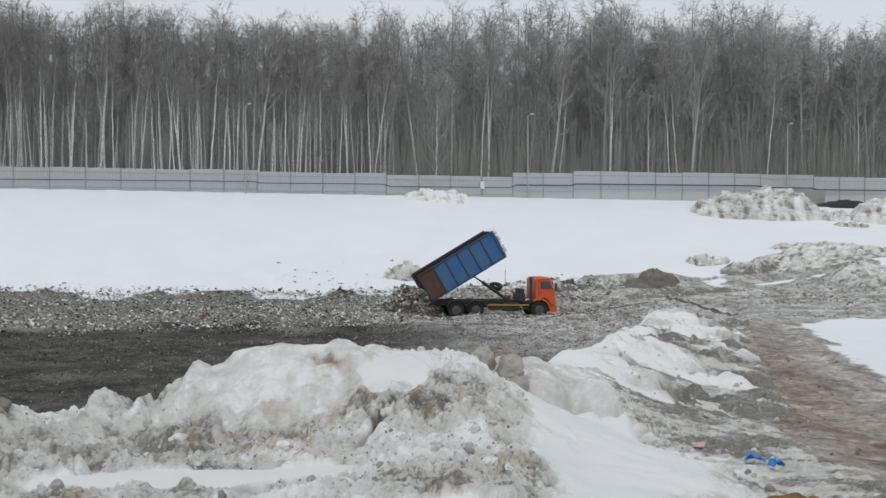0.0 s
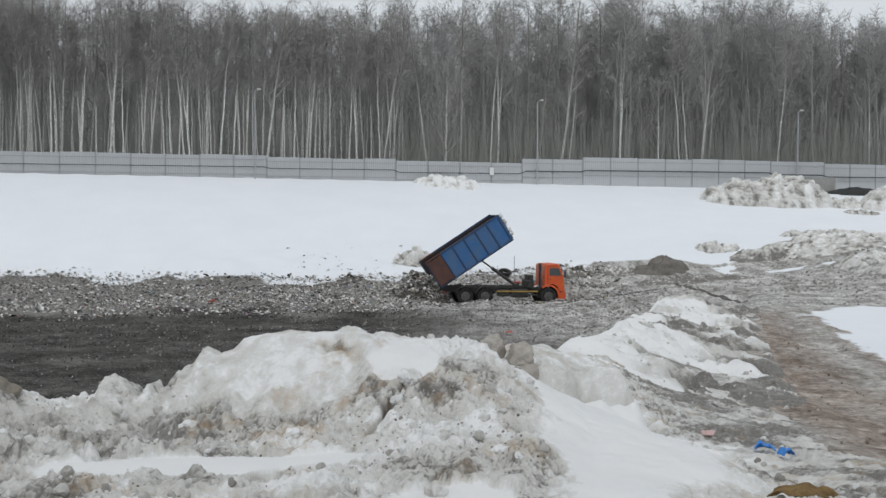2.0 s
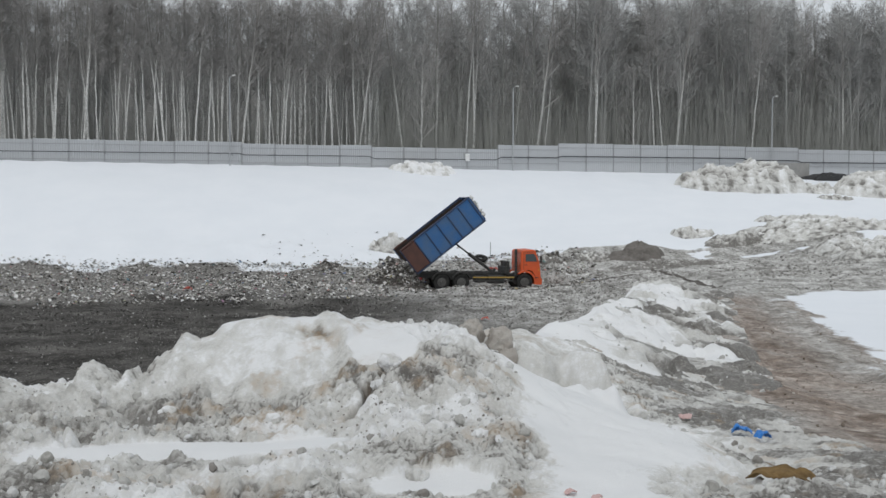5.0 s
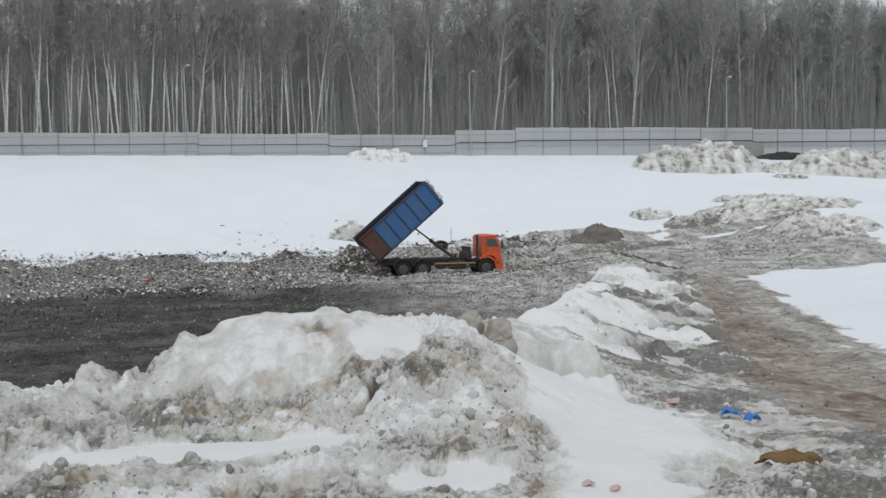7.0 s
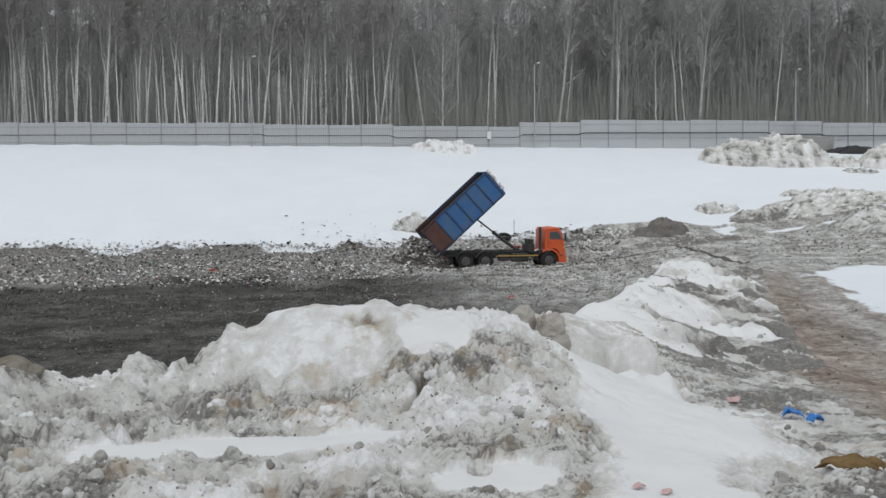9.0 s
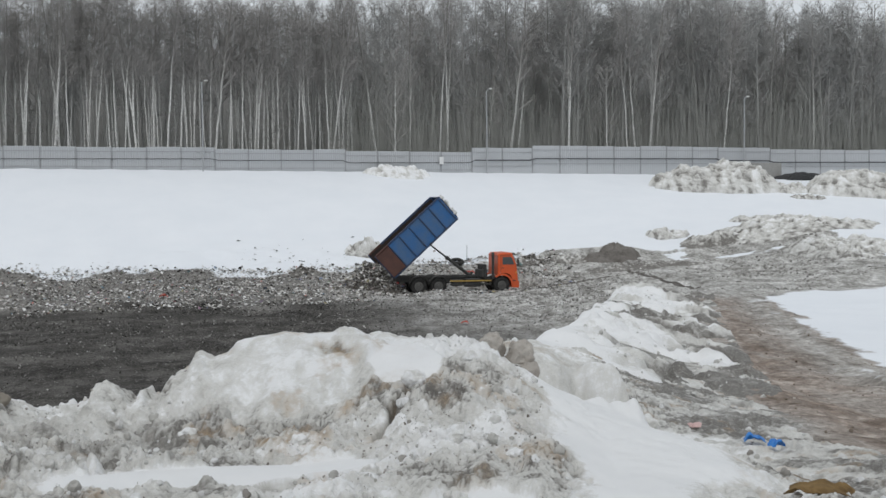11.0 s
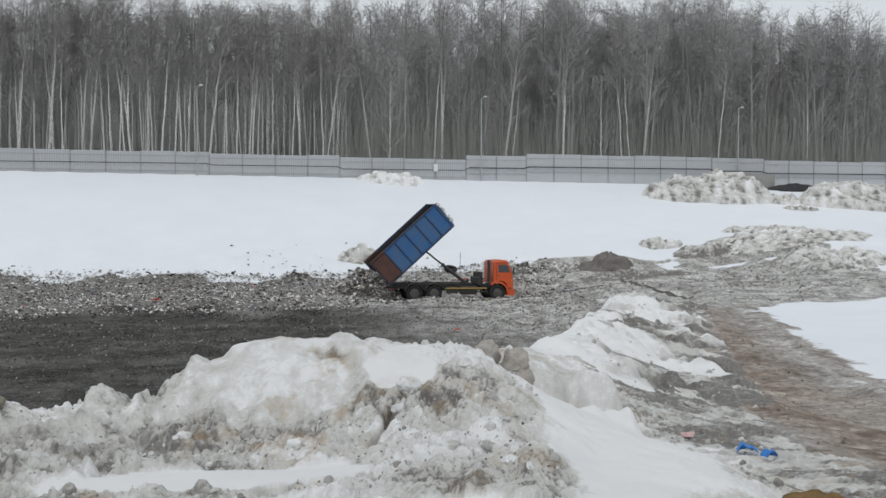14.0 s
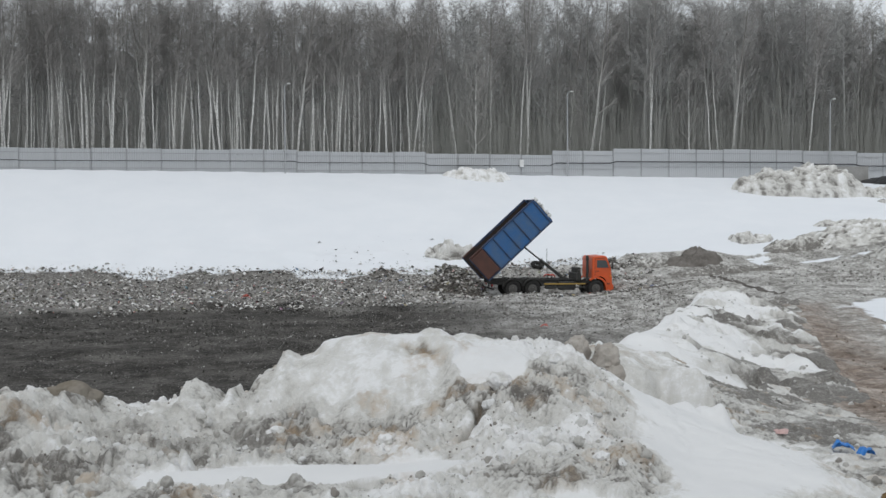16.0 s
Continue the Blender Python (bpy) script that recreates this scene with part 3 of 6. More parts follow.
def bank_cover(X, Y, Z):
    soft, packed = bank_soft(X, Y), bank_packed(X, Y)
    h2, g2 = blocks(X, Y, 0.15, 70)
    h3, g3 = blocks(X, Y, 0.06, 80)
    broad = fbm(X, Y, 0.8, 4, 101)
    dirt_shade = 0.37 - 0.20 * packed + 0.32 * broad + 0.22 * fbm(X, Y, 0.2, 4, 102, 0.6) + packed * (0.16 * fbm(X, Y * 0.3, 0.09, 3, 104) + 0.14 * fbm(X, Y, 0.45, 4, 106))
    # crevice shade mixed into the colour: gaps darker, raised blocks paler
    dirt_shade = dirt_shade + (1 - 0.7 * packed) * (0.22 * g2 * smooth(-0.3, 0.4, broad) + 0.34 * g3 * smooth(-0.3, 0.5, broad) - 0.16 * h2)
    dirt_shade = dirt_shade + 0.22 * smooth(7.6, 8.4, Y) * (1 - smooth(-2.2, -1.3, X)) * (1 - 1.5 * smooth(9.7, 10.1, Y)) + 0.08 * (1 - smooth(7.5, 7.95, Y - 0.4 * (X + 1.5))) * (1 - smooth(-0.8, 0.2, X))
    dirt_shade = dirt_shade + 0.38 * smooth(0.0, 0.9, X - np.interp(Y, [6, 8, 10, 12, 14, 17, 22], [1.5, 1.75, 2.2, 2.6, 2.5, 2.3, 2.3]))
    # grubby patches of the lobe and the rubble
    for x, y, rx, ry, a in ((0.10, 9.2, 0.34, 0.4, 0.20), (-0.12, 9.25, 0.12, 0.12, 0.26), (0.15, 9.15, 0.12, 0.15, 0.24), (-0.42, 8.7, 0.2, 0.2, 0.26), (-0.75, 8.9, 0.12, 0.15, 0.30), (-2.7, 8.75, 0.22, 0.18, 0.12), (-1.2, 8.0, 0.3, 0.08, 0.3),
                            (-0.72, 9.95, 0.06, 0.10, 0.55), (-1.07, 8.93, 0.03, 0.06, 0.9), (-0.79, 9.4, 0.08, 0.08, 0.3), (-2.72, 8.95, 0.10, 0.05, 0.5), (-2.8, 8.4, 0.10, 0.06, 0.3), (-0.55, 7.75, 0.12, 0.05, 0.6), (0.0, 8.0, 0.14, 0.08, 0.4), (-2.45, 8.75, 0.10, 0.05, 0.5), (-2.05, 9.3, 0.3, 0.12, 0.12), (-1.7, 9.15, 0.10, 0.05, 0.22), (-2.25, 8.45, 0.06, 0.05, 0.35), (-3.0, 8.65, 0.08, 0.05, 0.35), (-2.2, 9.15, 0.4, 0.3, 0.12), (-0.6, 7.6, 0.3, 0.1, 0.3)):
        dirt_shade = dirt_shade + a * spot(X, Y, x, y, rx, ry) * (0.6 + 0.7 * fbm(X, Y, 0.12, 3, 103))
    # cleft and slot darker than the snow round them
    dirt_shade = dirt_shade + 0.9 * crevice(X, Y) + 0.75 * slot(X, Y)
    dirt_shade = dirt_shade + 0.07 * (1 - smooth(-1.6, -0.8, X)) * (1 - smooth(9.6, 10.0, Y))
    dirt_shade = dirt_shade * (1 - 0.93 * soft) + 0.05 * soft
    # front face of the slab darker
    dirt_shade = dirt_shade + (0.30 + 0.3 * fbm(X, Y, 0.25, 4, 105)) * smooth(11.3, 11.7, Y) * (1 - smooth(12.2, 12.9, Y)) * smooth(0.35, 0.7, X) * (1 - smooth(1.6, 1.9, X))
    stain = smooth(0.45, 0.8, fbm(X, Y, 0.3, 4, 111)) * (1 - soft) * 0.36
    for x, y, rx, ry, a in ((-1.14, 9.1, 0.10, 0.13, 0.9), (-1.3, 8.95, 0.12, 0.08, 0.5), (-0.79, 9.4, 0.07, 0.08, 0.5), (-0.62, 8.9, 0.1, 0.1, 0.35), (-1.85, 9.0, 0.06, 0.1, 0.5), (-2.45, 8.75, 0.10, 0.05, 0.4), (-1.55, 9.35, 0.15, 0.08, 0.4), (-1.75, 8.5, 0.05, 0.05, 0.6), (-0.1, 9.3, 0.08, 0.06, 0.4), (0.35, 8.9, 0.08, 0.15, 0.3), (0.0, 8.0, 0.12, 0.08, 0.4)):
        stain = stain + a * spot(X, Y, x, y, rx, ry)
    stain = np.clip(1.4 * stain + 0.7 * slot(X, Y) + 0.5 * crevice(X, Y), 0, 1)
    return np.clip(dirt_shade, 0, 1), stain, smooth(0.3, 1.0, soft), 1 + 0 * X


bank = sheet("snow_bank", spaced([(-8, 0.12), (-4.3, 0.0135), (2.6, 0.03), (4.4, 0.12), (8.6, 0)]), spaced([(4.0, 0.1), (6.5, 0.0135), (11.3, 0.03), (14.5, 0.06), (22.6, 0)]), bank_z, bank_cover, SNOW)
tagged(bank, "ploughed bank of dirty lumpy snow with smooth white drifts", "snow bank")


# ---- the ridge of snow and soil running down beside the track ----
def flank_z(X, Y):
    d = X - ridge_x(Y)
    on = smooth(-1.2, -0.4, d) * (1 - smooth(2.6, 4.2, d)) * smooth(17.5, 20, Y) * (1 - smooth(54, 59, Y))
    rough = on * smooth(-0.1, 0.8, d + 0.5 * fbm(X, Y, 2.0, 3, 150))
    h1, g1 = blocks(X, Y, 1.5, 160)
    h2, g2 = blocks(X, Y, 0.5, 170)
    z = full_z(X, Y) + rough * (0.30 * h1 - 0.10 * g1 + 0.14 * h2 - 0.05 * g2 + 0.16 * fbm(X, Y, 0.8, 5, 180, 0.6) - 0.02)
    return z + 0.05 * on - 0.9 * (1 - smooth(0.0, 0.35, on))


def flank_cover(X, Y, Z):
    """Layers of white snow and dark soil, torn into patches."""
    d = X - ridge_x(Y)
    rough = smooth(-0.1, 0.7, d + 0.7 * fbm(X, Y, 2.0, 4, 150))
    h1, g1 = blocks(X, Y, 1.5, 160)
    bands = fbm(X, Y * 0.8, 1.6, 4, 190, 0.55)
    # besides the soil bands, shade is coloured in: creases darker, raised blocks paler
    dirt_shade = 0.50 + 0.85 * bands - 0.35 * h1 + 0.20 * g1 + 0.25 * fbm(X, Y, 0.4, 3, 191) + 0.30 * smooth(1.2, 2.6, d)
    for x, y, rx, ry, a in ((2.9, 21.9, 0.35, 0.5, 0.7), (3.4, 23.0, 0.3, 0.6, 0.5), (4.0, 23.4, 0.5, 0.6, 0.6), (4.9, 23.6, 0.5, 0.5, -0.9), (3.4, 21.0, 0.5, 0.5, -0.6), (7.6, 42.0, 1.0, 4.0, -0.6)):
        dirt_shade = dirt_shade + a * spot(X, Y, x, y, rx, ry)
    return np.clip(rough * dirt_shade, 0, 1), 0 * X, 1 - rough, 1 + 0 * X


flank = sheet("snow_ridge", np.arange(-0.6, 15.5, 0.075), np.arange(17.4, 60, 0.11), flank_z, flank_cover, SNOW)
tagged(flank, "ridge of snow mixed with grey soil beside the track", "snow ridge")


# ---- the fence ----
FX, FY = 12.58, 124.76          # a step of the fence
FU = Vector((0.9622, 0.2721, 0))


def fence_at(s):
    return Vector((FX, FY, 0)) + FU * s


def build_fence():
    root = tagged(new("fence"), "grey corrugated metal fence in stepped sections on steel posts", "fence")
    turn = Matrix.Rotation(math.atan2(FU.y, FU.x), 4, "Z")
    root.matrix_world = Matrix.Translation((FX, FY, 0)) @ turn
    # section starts, panel count, top height, height of the dark pipe
    sections = [(-78.6, 4, 11.45, 10.35), (-66.6, 4, 11.40, 10.30), (-54.6, 4, 11.36, 10.25), (-42.6, 4, 11.32, 10.25), (-30.6, 4, 11.16, 10.12),
                (-18.6, 4, 10.98, 9.9), (-6.2, 2, 11.33, 10.15), (0.0, 7, 11.56, 10.3), (20.3, 2, 11.45, 10.12), (26.4, 7, 11.28, 9.95), (47.4, 6, 11.25, 9.9), (66.6, 6, 11.2, 9.9)]
    shared = {}
    for (s0, count, top, pipe_z), nxt in zip(sections, sections[1:] + [(84.6, 0, 0, 0)]):
        step = (nxt[0] - s0) / count
        for k in range(count):
            a = s0 + k * step
            p = fence_at(a + step / 2)
            base = float(ground_z(p.x, p.y)) - 0.25
            key = (round(step, 2), round(top - base, 1))
            if key not in shared:
                bm = bmesh.new()
                n = int(step / 0.2)
                line = []
                for i in range(n):
                    x, w = -step / 2 + step * i / n, step / n
                    line += [(x, 0.0), (x + 0.38 * w, 0.0), (x + 0.5 * w, -0.011), (x + 0.88 * w, -0.011)]
                line.append((step / 2, 0.0))
                loop = line + [(x, y + 0.006) for x, y in reversed(line)]
                lo = [bm.verts.new((x, y, 0)) for x, y in loop]
                hi = [bm.verts.new((x, y, top - base)) for x, y in loop]
                for i in range(len(loop)):
                    j = (i + 1) % len(loop)
                    bm.faces.new((lo[i], lo[j], hi[j], hi[i]))
                m = len(line)
                for i in range(m - 1):
                    bm.faces.new((hi[i], hi[i + 1], hi[2 * m - 2 - i], hi[2 * m - 1 - i]))
                bmesh.ops.recalc_face_normals(bm, faces=bm.faces[:])
                shared[key] = part("panel", bm, FENCE, root)
                ob = shared[key]
            else:
                ob = new("panel", shared[key].data)
                ob.parent = root
            ob.location = (a + step / 2, 0.03, base)
            bm = bmesh.new()
            box(bm, -0.035, 0.035, -0.05, 0.0, 0, top - base - 0.03, 0.006)
            post = part("post", bm, POST, root)
            post.location = (a, 0, base)
        for dz, name in ((-0.42, "rail"), (-1.75, "rail")):
            bm = bmesh.new()
            box(bm, s0, nxt[0], -0.075, -0.045, top + dz - 0.02, top + dz + 0.02, 0.004)
            part(name, bm, POST, root)
        bm = bmesh.new()
        rod(bm, (s0 + 0.3, -0.14, pipe_z), (nxt[0] - 0.3, -0.14, pipe_z), 0.055 if s0 > -8 else 0.036, 8)
        if nxt[1]:
            rod(bm, (nxt[0] - 0.32, -0.14, pipe_z), (nxt[0] + 0.32, -0.14, nxt[3]), 0.055 if s0 > -8 else 0.036, 8)
        part("pipe", bm, PIPE, root, "dark pipe clipped along the fence")
    return root


build_fence()


# ---- the truck: rows of travel along its heading, and the tilt of the container ----
TRUCK_AT, TRUCK_TURN = Vector((0.62, 86.0, 0.13)), 11.5     # rear axle on the ground
DRIVE = [(0, 0), (12.6, 0), (13.0, 0.04), (13.5, 0.10), (14.0, 0.18), (14.5, 0.30), (15.0, 0.44), (15.5, 0.64), (16.0, 0.98)]
TILT = [(0, 31.0), (1, 32.2), (2, 33.6), (3, 35.0), (3.5, 35.8), (6, 39.2), (7, 40.6), (8, 41.7), (9, 42.2), (11.5, 42.4), (16, 42.6)]


def truck_pose(t):
    s = float(np.interp(t, *zip(*DRIVE)))
    return Matrix.Translation(TRUCK_AT) @ Matrix.Rotation(radians(TRUCK_TURN), 4, "Z") @ pose(s, 0, 0, 0, 0.5, 0)


def tilt_at(t):
    return float(np.interp(t, *zip(*TILT)))


def wheel(parent, x, y, name="wheel", dual=False):
    """A wheel as a part with its tyre, rim and hub; turns on its own axle."""
    w = new(name)
    w.parent = parent
    w.location = (x, y, 0.53)
    out = -1 if y < 0 else 1
    bm = bmesh.new()
    prof = [(0.30, 0.15), (0.44, 0.155), (0.50, 0.14), (0.53, 0.10), (0.53, -0.10), (0.50, -0.14), (0.44, -0.155), (0.30, -0.15)]
    rings = []
    for k in range(28):
        a = 2 * math.pi * k / 28
        rings.append([bm.verts.new((r * math.cos(a), o, r * math.sin(a))) for r, o in prof])
    for k in range(28):
        p, q = rings[k], rings[(k + 1) % 28]
        for i in range(8):
            bm.faces.new((p[i], p[(i + 1) % 8], q[(i + 1) % 8], q[i]))
    for k in range(28):                                   # tread blocks
        a = 2 * math.pi * (k + 0.5) / 28
        box(bm, -0.035, 0.035, -0.13, 0.13, 0.515, 0.545, 0, Matrix.Rotation(a, 4, "Y"))
    bmesh.ops.recalc_face_normals(bm, faces=bm.faces[:])
    part("tyre", bm, RUBBER, w)
    bm = bmesh.new()
    rod(bm, (0, -0.13, 0), (0, 0.13, 0), 0.305, 24)
    rod(bm, (0, out * 0.10, 0), (0, out * 0.15, 0), 0.28, 24, 0.20)
    rod(bm, (0, out * 0.13, 0), (0, out * (0.22 if not dual else 0.17), 0), 0.11, 14, 0.09)
    for k in range(10):
        a = 2 * math.pi * k / 10
        rod(bm, (0.17 * math.cos(a), out * 0.13, 0.17 * math.sin(a)), (0.17 * math.cos(a), out * 0.17, 0.17 * math.sin(a)), 0.018, 6)
    part("rim", bm, RIM, w)
    return w


def mudguard(parent, x, y):
    bm = bmesh.new()
    n, r = 10, 0.64
    for k in range(n):
        a0, a1 = math.pi * (0.08 + 0.84 * k / n), math.pi * (0.08 + 0.84 * (k + 1) / n)
        q = [(r * math.cos(a), r * math.sin(a)) for a in (a0, a1)]
        q += [((r + 0.03) * math.cos(a), (r + 0.03) * math.sin(a)) for a in (a1, a0)]
        extrude_profile(bm, q, -0.24, 0.24)
    g = part("mudguard", bm, BLACK, parent)
    g.location = (x, y, 0.53)


def build_truck():
    t = tagged(new("hooklift_truck"), "orange-cabbed three-axle hooklift truck with a black dirty chassis", "truck")
    t.matrix_world = truck_pose(0)
    wheels = []
    for x in (0.0, 1.34):
        for y in (-1.02, 1.02):
            wheels.append(wheel(t, x, y))
            mudguard(t, x, y)
    for y in (-1.06, 1.06):
        wheels.append(wheel(t, 5.68, y))
    # frame rails and cross members
    for y in (-0.45, 0.37):
        bm = bmesh.new()
        box(bm, -1.35, 6.4, y, y + 0.08, 0.78, 1.04, 0.01)
        part("frame_rail", bm, BLACK, t)
    for x in (-1.2, -0.4, 0.67, 2.2, 3.6, 4.7):
        bm = bmesh.new()
        box(bm, x - 0.06, x + 0.06, -0.368, 0.368, 0.80, 0.98, 0.01)
        part("cross_member", bm, BLACK, t)
    for x in (0.0, 1.34, 5.68):
        bm = bmesh.new()
        rod(bm, (x, -0.9, 0.53), (x, 0.9, 0.53), 0.08, 10)
        rod(bm, (x, -0.2, 0.53), (x, 0.2, 0.53), 0.22, 14)
        part("axle", bm, BLACK, t)
    bm = bmesh.new()
    box(bm, -1.40, 4.2, -0.53, -0.41, 1.045, 1.17, 0.01)
    box(bm, -1.40, 4.2, 0.41, 0.53, 1.045, 1.17, 0.01)
    for x in (-1.3, 0.6, 2.4, 4.0):
        box(bm, x, x + 0.12, -0.408, 0.408, 1.05, 1.15, 0.01)
    part("lift_subframe", bm, BLACK, t, "black hooklift subframe")
    bm = bmesh.new()
    for y in (-0.55, 0.55):
        rod(bm, (-1.48, y - 0.09, 1.0), (-1.48, y + 0.09, 1.0), 0.13, 14)
    rod(bm, (-1.48, -0.6, 1.0), (-1.48, 0.6, 1.0), 0.05, 10)
    part("rear_roller", bm, BLACK, t)
    bm = bmesh.new()
    rod(bm, (-1.3, -1.1, 0.52), (-1.3, 1.1, 0.52), 0.06, 8)
    for y in (-0.4, 0.4):
        box(bm, -1.34, -1.27, y - 0.05, y + 0.05, 0.56, 0.80)
    part("rear_bumper", bm, BLACK, t)
    for y in (-0.95, 0.95):
        bm = bmesh.new()
        box(bm, -1.40, -1.36, y - 0.2, y + 0.2, 0.70, 0.84, 0.01)
        part("tail_light", bm, REDLENS, t)
    # side guards, tanks, boxes
    for y in (-1.14, 1.14):
        for z in (0.62, 0.84):
            bm = bmesh.new()
            box(bm, 2.12, 4.95, y - 0.02, y + 0.02, z - 0.045, z + 0.045, 0.008)
            part("side_guard", bm, YELLOW if z > 0.7 else BLACK, t, "dirty yellow side guard" if z > 0.7 else "")
        for x in (2.4, 3.5, 4.6):
            bm = bmesh.new()
            box(bm, x - 0.03, x + 0.03, min(y, y * 0.4), max(y, y * 0.4), 0.70, 0.76)
            box(bm, x - 0.03, x + 0.03, y - 0.015 + (0.04 if y < 0 else -0.04), y + 0.015 + (0.04 if y < 0 else -0.04), 0.50, 0.90)
            part("guard_bracket", bm, BLACK, t)
    bm = bmesh.new()
    box(bm, 3.2, 4.3, -1.06, -0.48, 0.42, 0.98, 0.06)
    part("fuel_tank", bm, BLACK, t, "dull black fuel tank")
    bm = bmesh.new()
    box(bm, 2.3, 3.0, -1.02, -0.52, 0.50, 0.92, 0.03)
    part("battery_box", bm, BLACK, t)
    bm = bmesh.new()
    rod(bm, (3.3, 0.75, 0.66), (4.2, 0.75, 0.66), 0.2, 14)
    part("air_tank", bm, BLACK, t)
    # behind the cab
    bm = bmesh.new()
    box(bm, 4.35, 4.75, -0.9, 0.9, 1.05, 1.55, 0.05)
    box(bm, 4.45, 4.80, -0.55, 0.55, 1.5, 1.9, 0.04)
    rod(bm, (4.6, -0.85, 1.0), (4.6, -0.85, 1.75), 0.09, 10)
    part("hydraulic_tank", bm, BLACK, t)
    bm = bmesh.new()
    rod(bm, (5.12, -0.98, 1.0), (5.12, -0.98, 2.50), 0.09, 12)
    rod(bm, (5.12, -0.98, 2.44), (5.14, -0.86, 2.68), 0.1, 12)
    part("air_intake", bm, BLACK, t, "black upright air intake")
    # cab, from the side outline
    bm = bmesh.new()
    outline = [(5.40, 1.18), (5.40, 2.52), (5.50, 2.65), (6.28, 2.70), (6.42, 2.62), (6.70, 1.88), (6.78, 1.20), (6.78, 0.78), (6.42, 0.78),
               (6.36, 1.05), (6.20, 1.25), (5.98, 1.33), (5.52, 1.31)]
    extrude_profile(bm, outline, -1.2, 1.2)
    es = [e for e in bm.edges if abs(e.verts[0].co.y - e.verts[1].co.y) < 1e-4 and max(v.co.z for v in e.verts) > 1.5]
    bmesh.ops.bevel(bm, geom=es, offset=0.07, segments=3, affect="EDGES", profile=0.5)
    cab = part("cab", bm, ORANGE, t, "orange steel cab")
    for y in (-1.212, 1.212):
        o = -1 if y < 0 else 1
        bm = bmesh.new()
        extrude_profile(bm, [(5.72, 1.90), (5.72, 2.40), (6.27, 2.42), (6.38, 2.34), (6.54, 1.90)], y - 0.006, y + 0.006)
        part("side_window", bm, GLASS, cab, "dark tinted side window")
        bm = bmesh.new()
        for a, b in (((5.60, 1.36), (5.60, 2.52)), ((5.60, 2.52), (6.30, 2.54))):
            rod(bm, (a[0], y, a[1]), (b[0], y, b[1]), 0.012, 6)
        part("door_seam", bm, BLACK, cab)
        bm = bmesh.new()
        box(bm, 5.66, 5.84, y - 0.03, y + 0.03, 1.66, 1.70, 0.01)
        part("door_handle", bm, BLACK, cab)
        bm = bmesh.new()
        rod(bm, (6.50, y, 2.30), (6.72, y + o * 0.25, 2.28), 0.018, 6)
        rod(bm, (6.66, y, 1.9), (6.72, y + o * 0.25, 1.95), 0.018, 6)
        box(bm, 6.68, 6.76, y + o * 0.25 - 0.1, y + o * 0.25 + 0.1, 1.80, 2.27, 0.03)
        part("mirror", bm, BLACK, cab)
        bm = bmesh.new()
        box(bm, 6.42, 6.62, y - 0.03, y + 0.02, 0.80, 0.86)
        part("step", bm, BLACK, cab)
        bm = bmesh.new()
        box(bm, 6.62, 6.72, y - 0.012, y + 0.012, 1.28, 1.42, 0.01)
        part("turn_signal", bm, AMBER, cab)
        # arch over the front wheel
        bm = bmesh.new()
        for k in range(7):
            a0, a1 = math.pi * (0.02 + 0.70 * k / 7), math.pi * (0.02 + 0.70 * (k + 1) / 7)
            q = [(5.68 + r * math.cos(a), 0.53 + r * math.sin(a)) for r, a in ((0.66, a0), (0.66, a1), (0.78, a1), (0.78, a0))]
            extrude_profile(bm, q, y - 0.012 * 0 - 0.03, y + 0.03)
        part("wheel_arch", bm, ORANGE, cab)
    bm = bmesh.new()
    vs = [(6.44, -1.05, 2.56), (6.44, 1.05, 2.56), (6.67, 1.05, 1.95), (6.67, -1.05, 1.95)]
    f = bm.faces.new([bm.verts.new((x + 0.012, y, z)) for x, y, z in vs])
    bmesh.ops.solidify(bm, geom=[f], thickness=0.012)
    part("windscreen", bm, GLASS, cab, "dark windscreen")
    bm = bmesh.new()
    box(bm, 6.782, 6.80, -0.8, 0.8, 1.05, 1.6, 0.008)
    for k in range(5):
        box(bm, 6.80, 6.815, -0.78, 0.78, 1.08 + 0.1 * k, 1.12 + 0.1 * k)
    part("grille", bm, BLACK, cab)
    bm = bmesh.new()
    extrude_profile(bm, [(6.36, 0.36), (6.36, 0.80), (6.82, 0.80), (6.88, 0.72), (6.88, 0.42), (6.82, 0.34)], -1.2, 1.2)
    bumper = part("front_bumper", bm, ORANGE, t, "orange front bumper")
    for y in (-0.92, 0.92):
        bm = bmesh.new()
        box(bm, 6.875, 6.90, y - 0.2, y + 0.2, 0.50, 0.70, 0.012)
        part("headlight", bm, WHITE, bumper)
    # lifting ram in two telescoping pieces
    bm = bmesh.new()
    rod(bm, (0, 0, 0), (0, 0, 2.0), 0.105, 12)
    rod(bm, (0, 0, 1.94), (0, 0, 2.06), 0.135, 12)
    rod(bm, (0, -0.3, 0), (0, 0.3, 0), 0.09, 10)
    ram = part("ram_barrel", bm, BLACK, t, "black hydraulic ram barrel")
    bm = bmesh.new()
    rod(bm, (0, 0, -1.7), (0, 0, 0), 0.055, 10)
    rod(bm, (0, -0.14, 0), (0, 0.14, 0), 0.06, 10)
    piston = part("ram_rod", bm, BLACK, t, "thin dark ram rod")
    return t, wheels, ram, piston


RAM_FOOT = Vector((3.68, -0.30, 1.15))
PIVOT = Vector((-1.56, 0, 1.02))


def ram_head(t):
    a = radians(tilt_at(t))
    return PIVOT + Vector((3.35 * math.cos(a), -0.30, 3.35 * math.sin(a))) - Vector((0, 0, 0))


def ram_turn(t):
    return (ram_head(t) - RAM_FOOT).to_track_quat("Z", "Y").to_matrix().to_4x4()


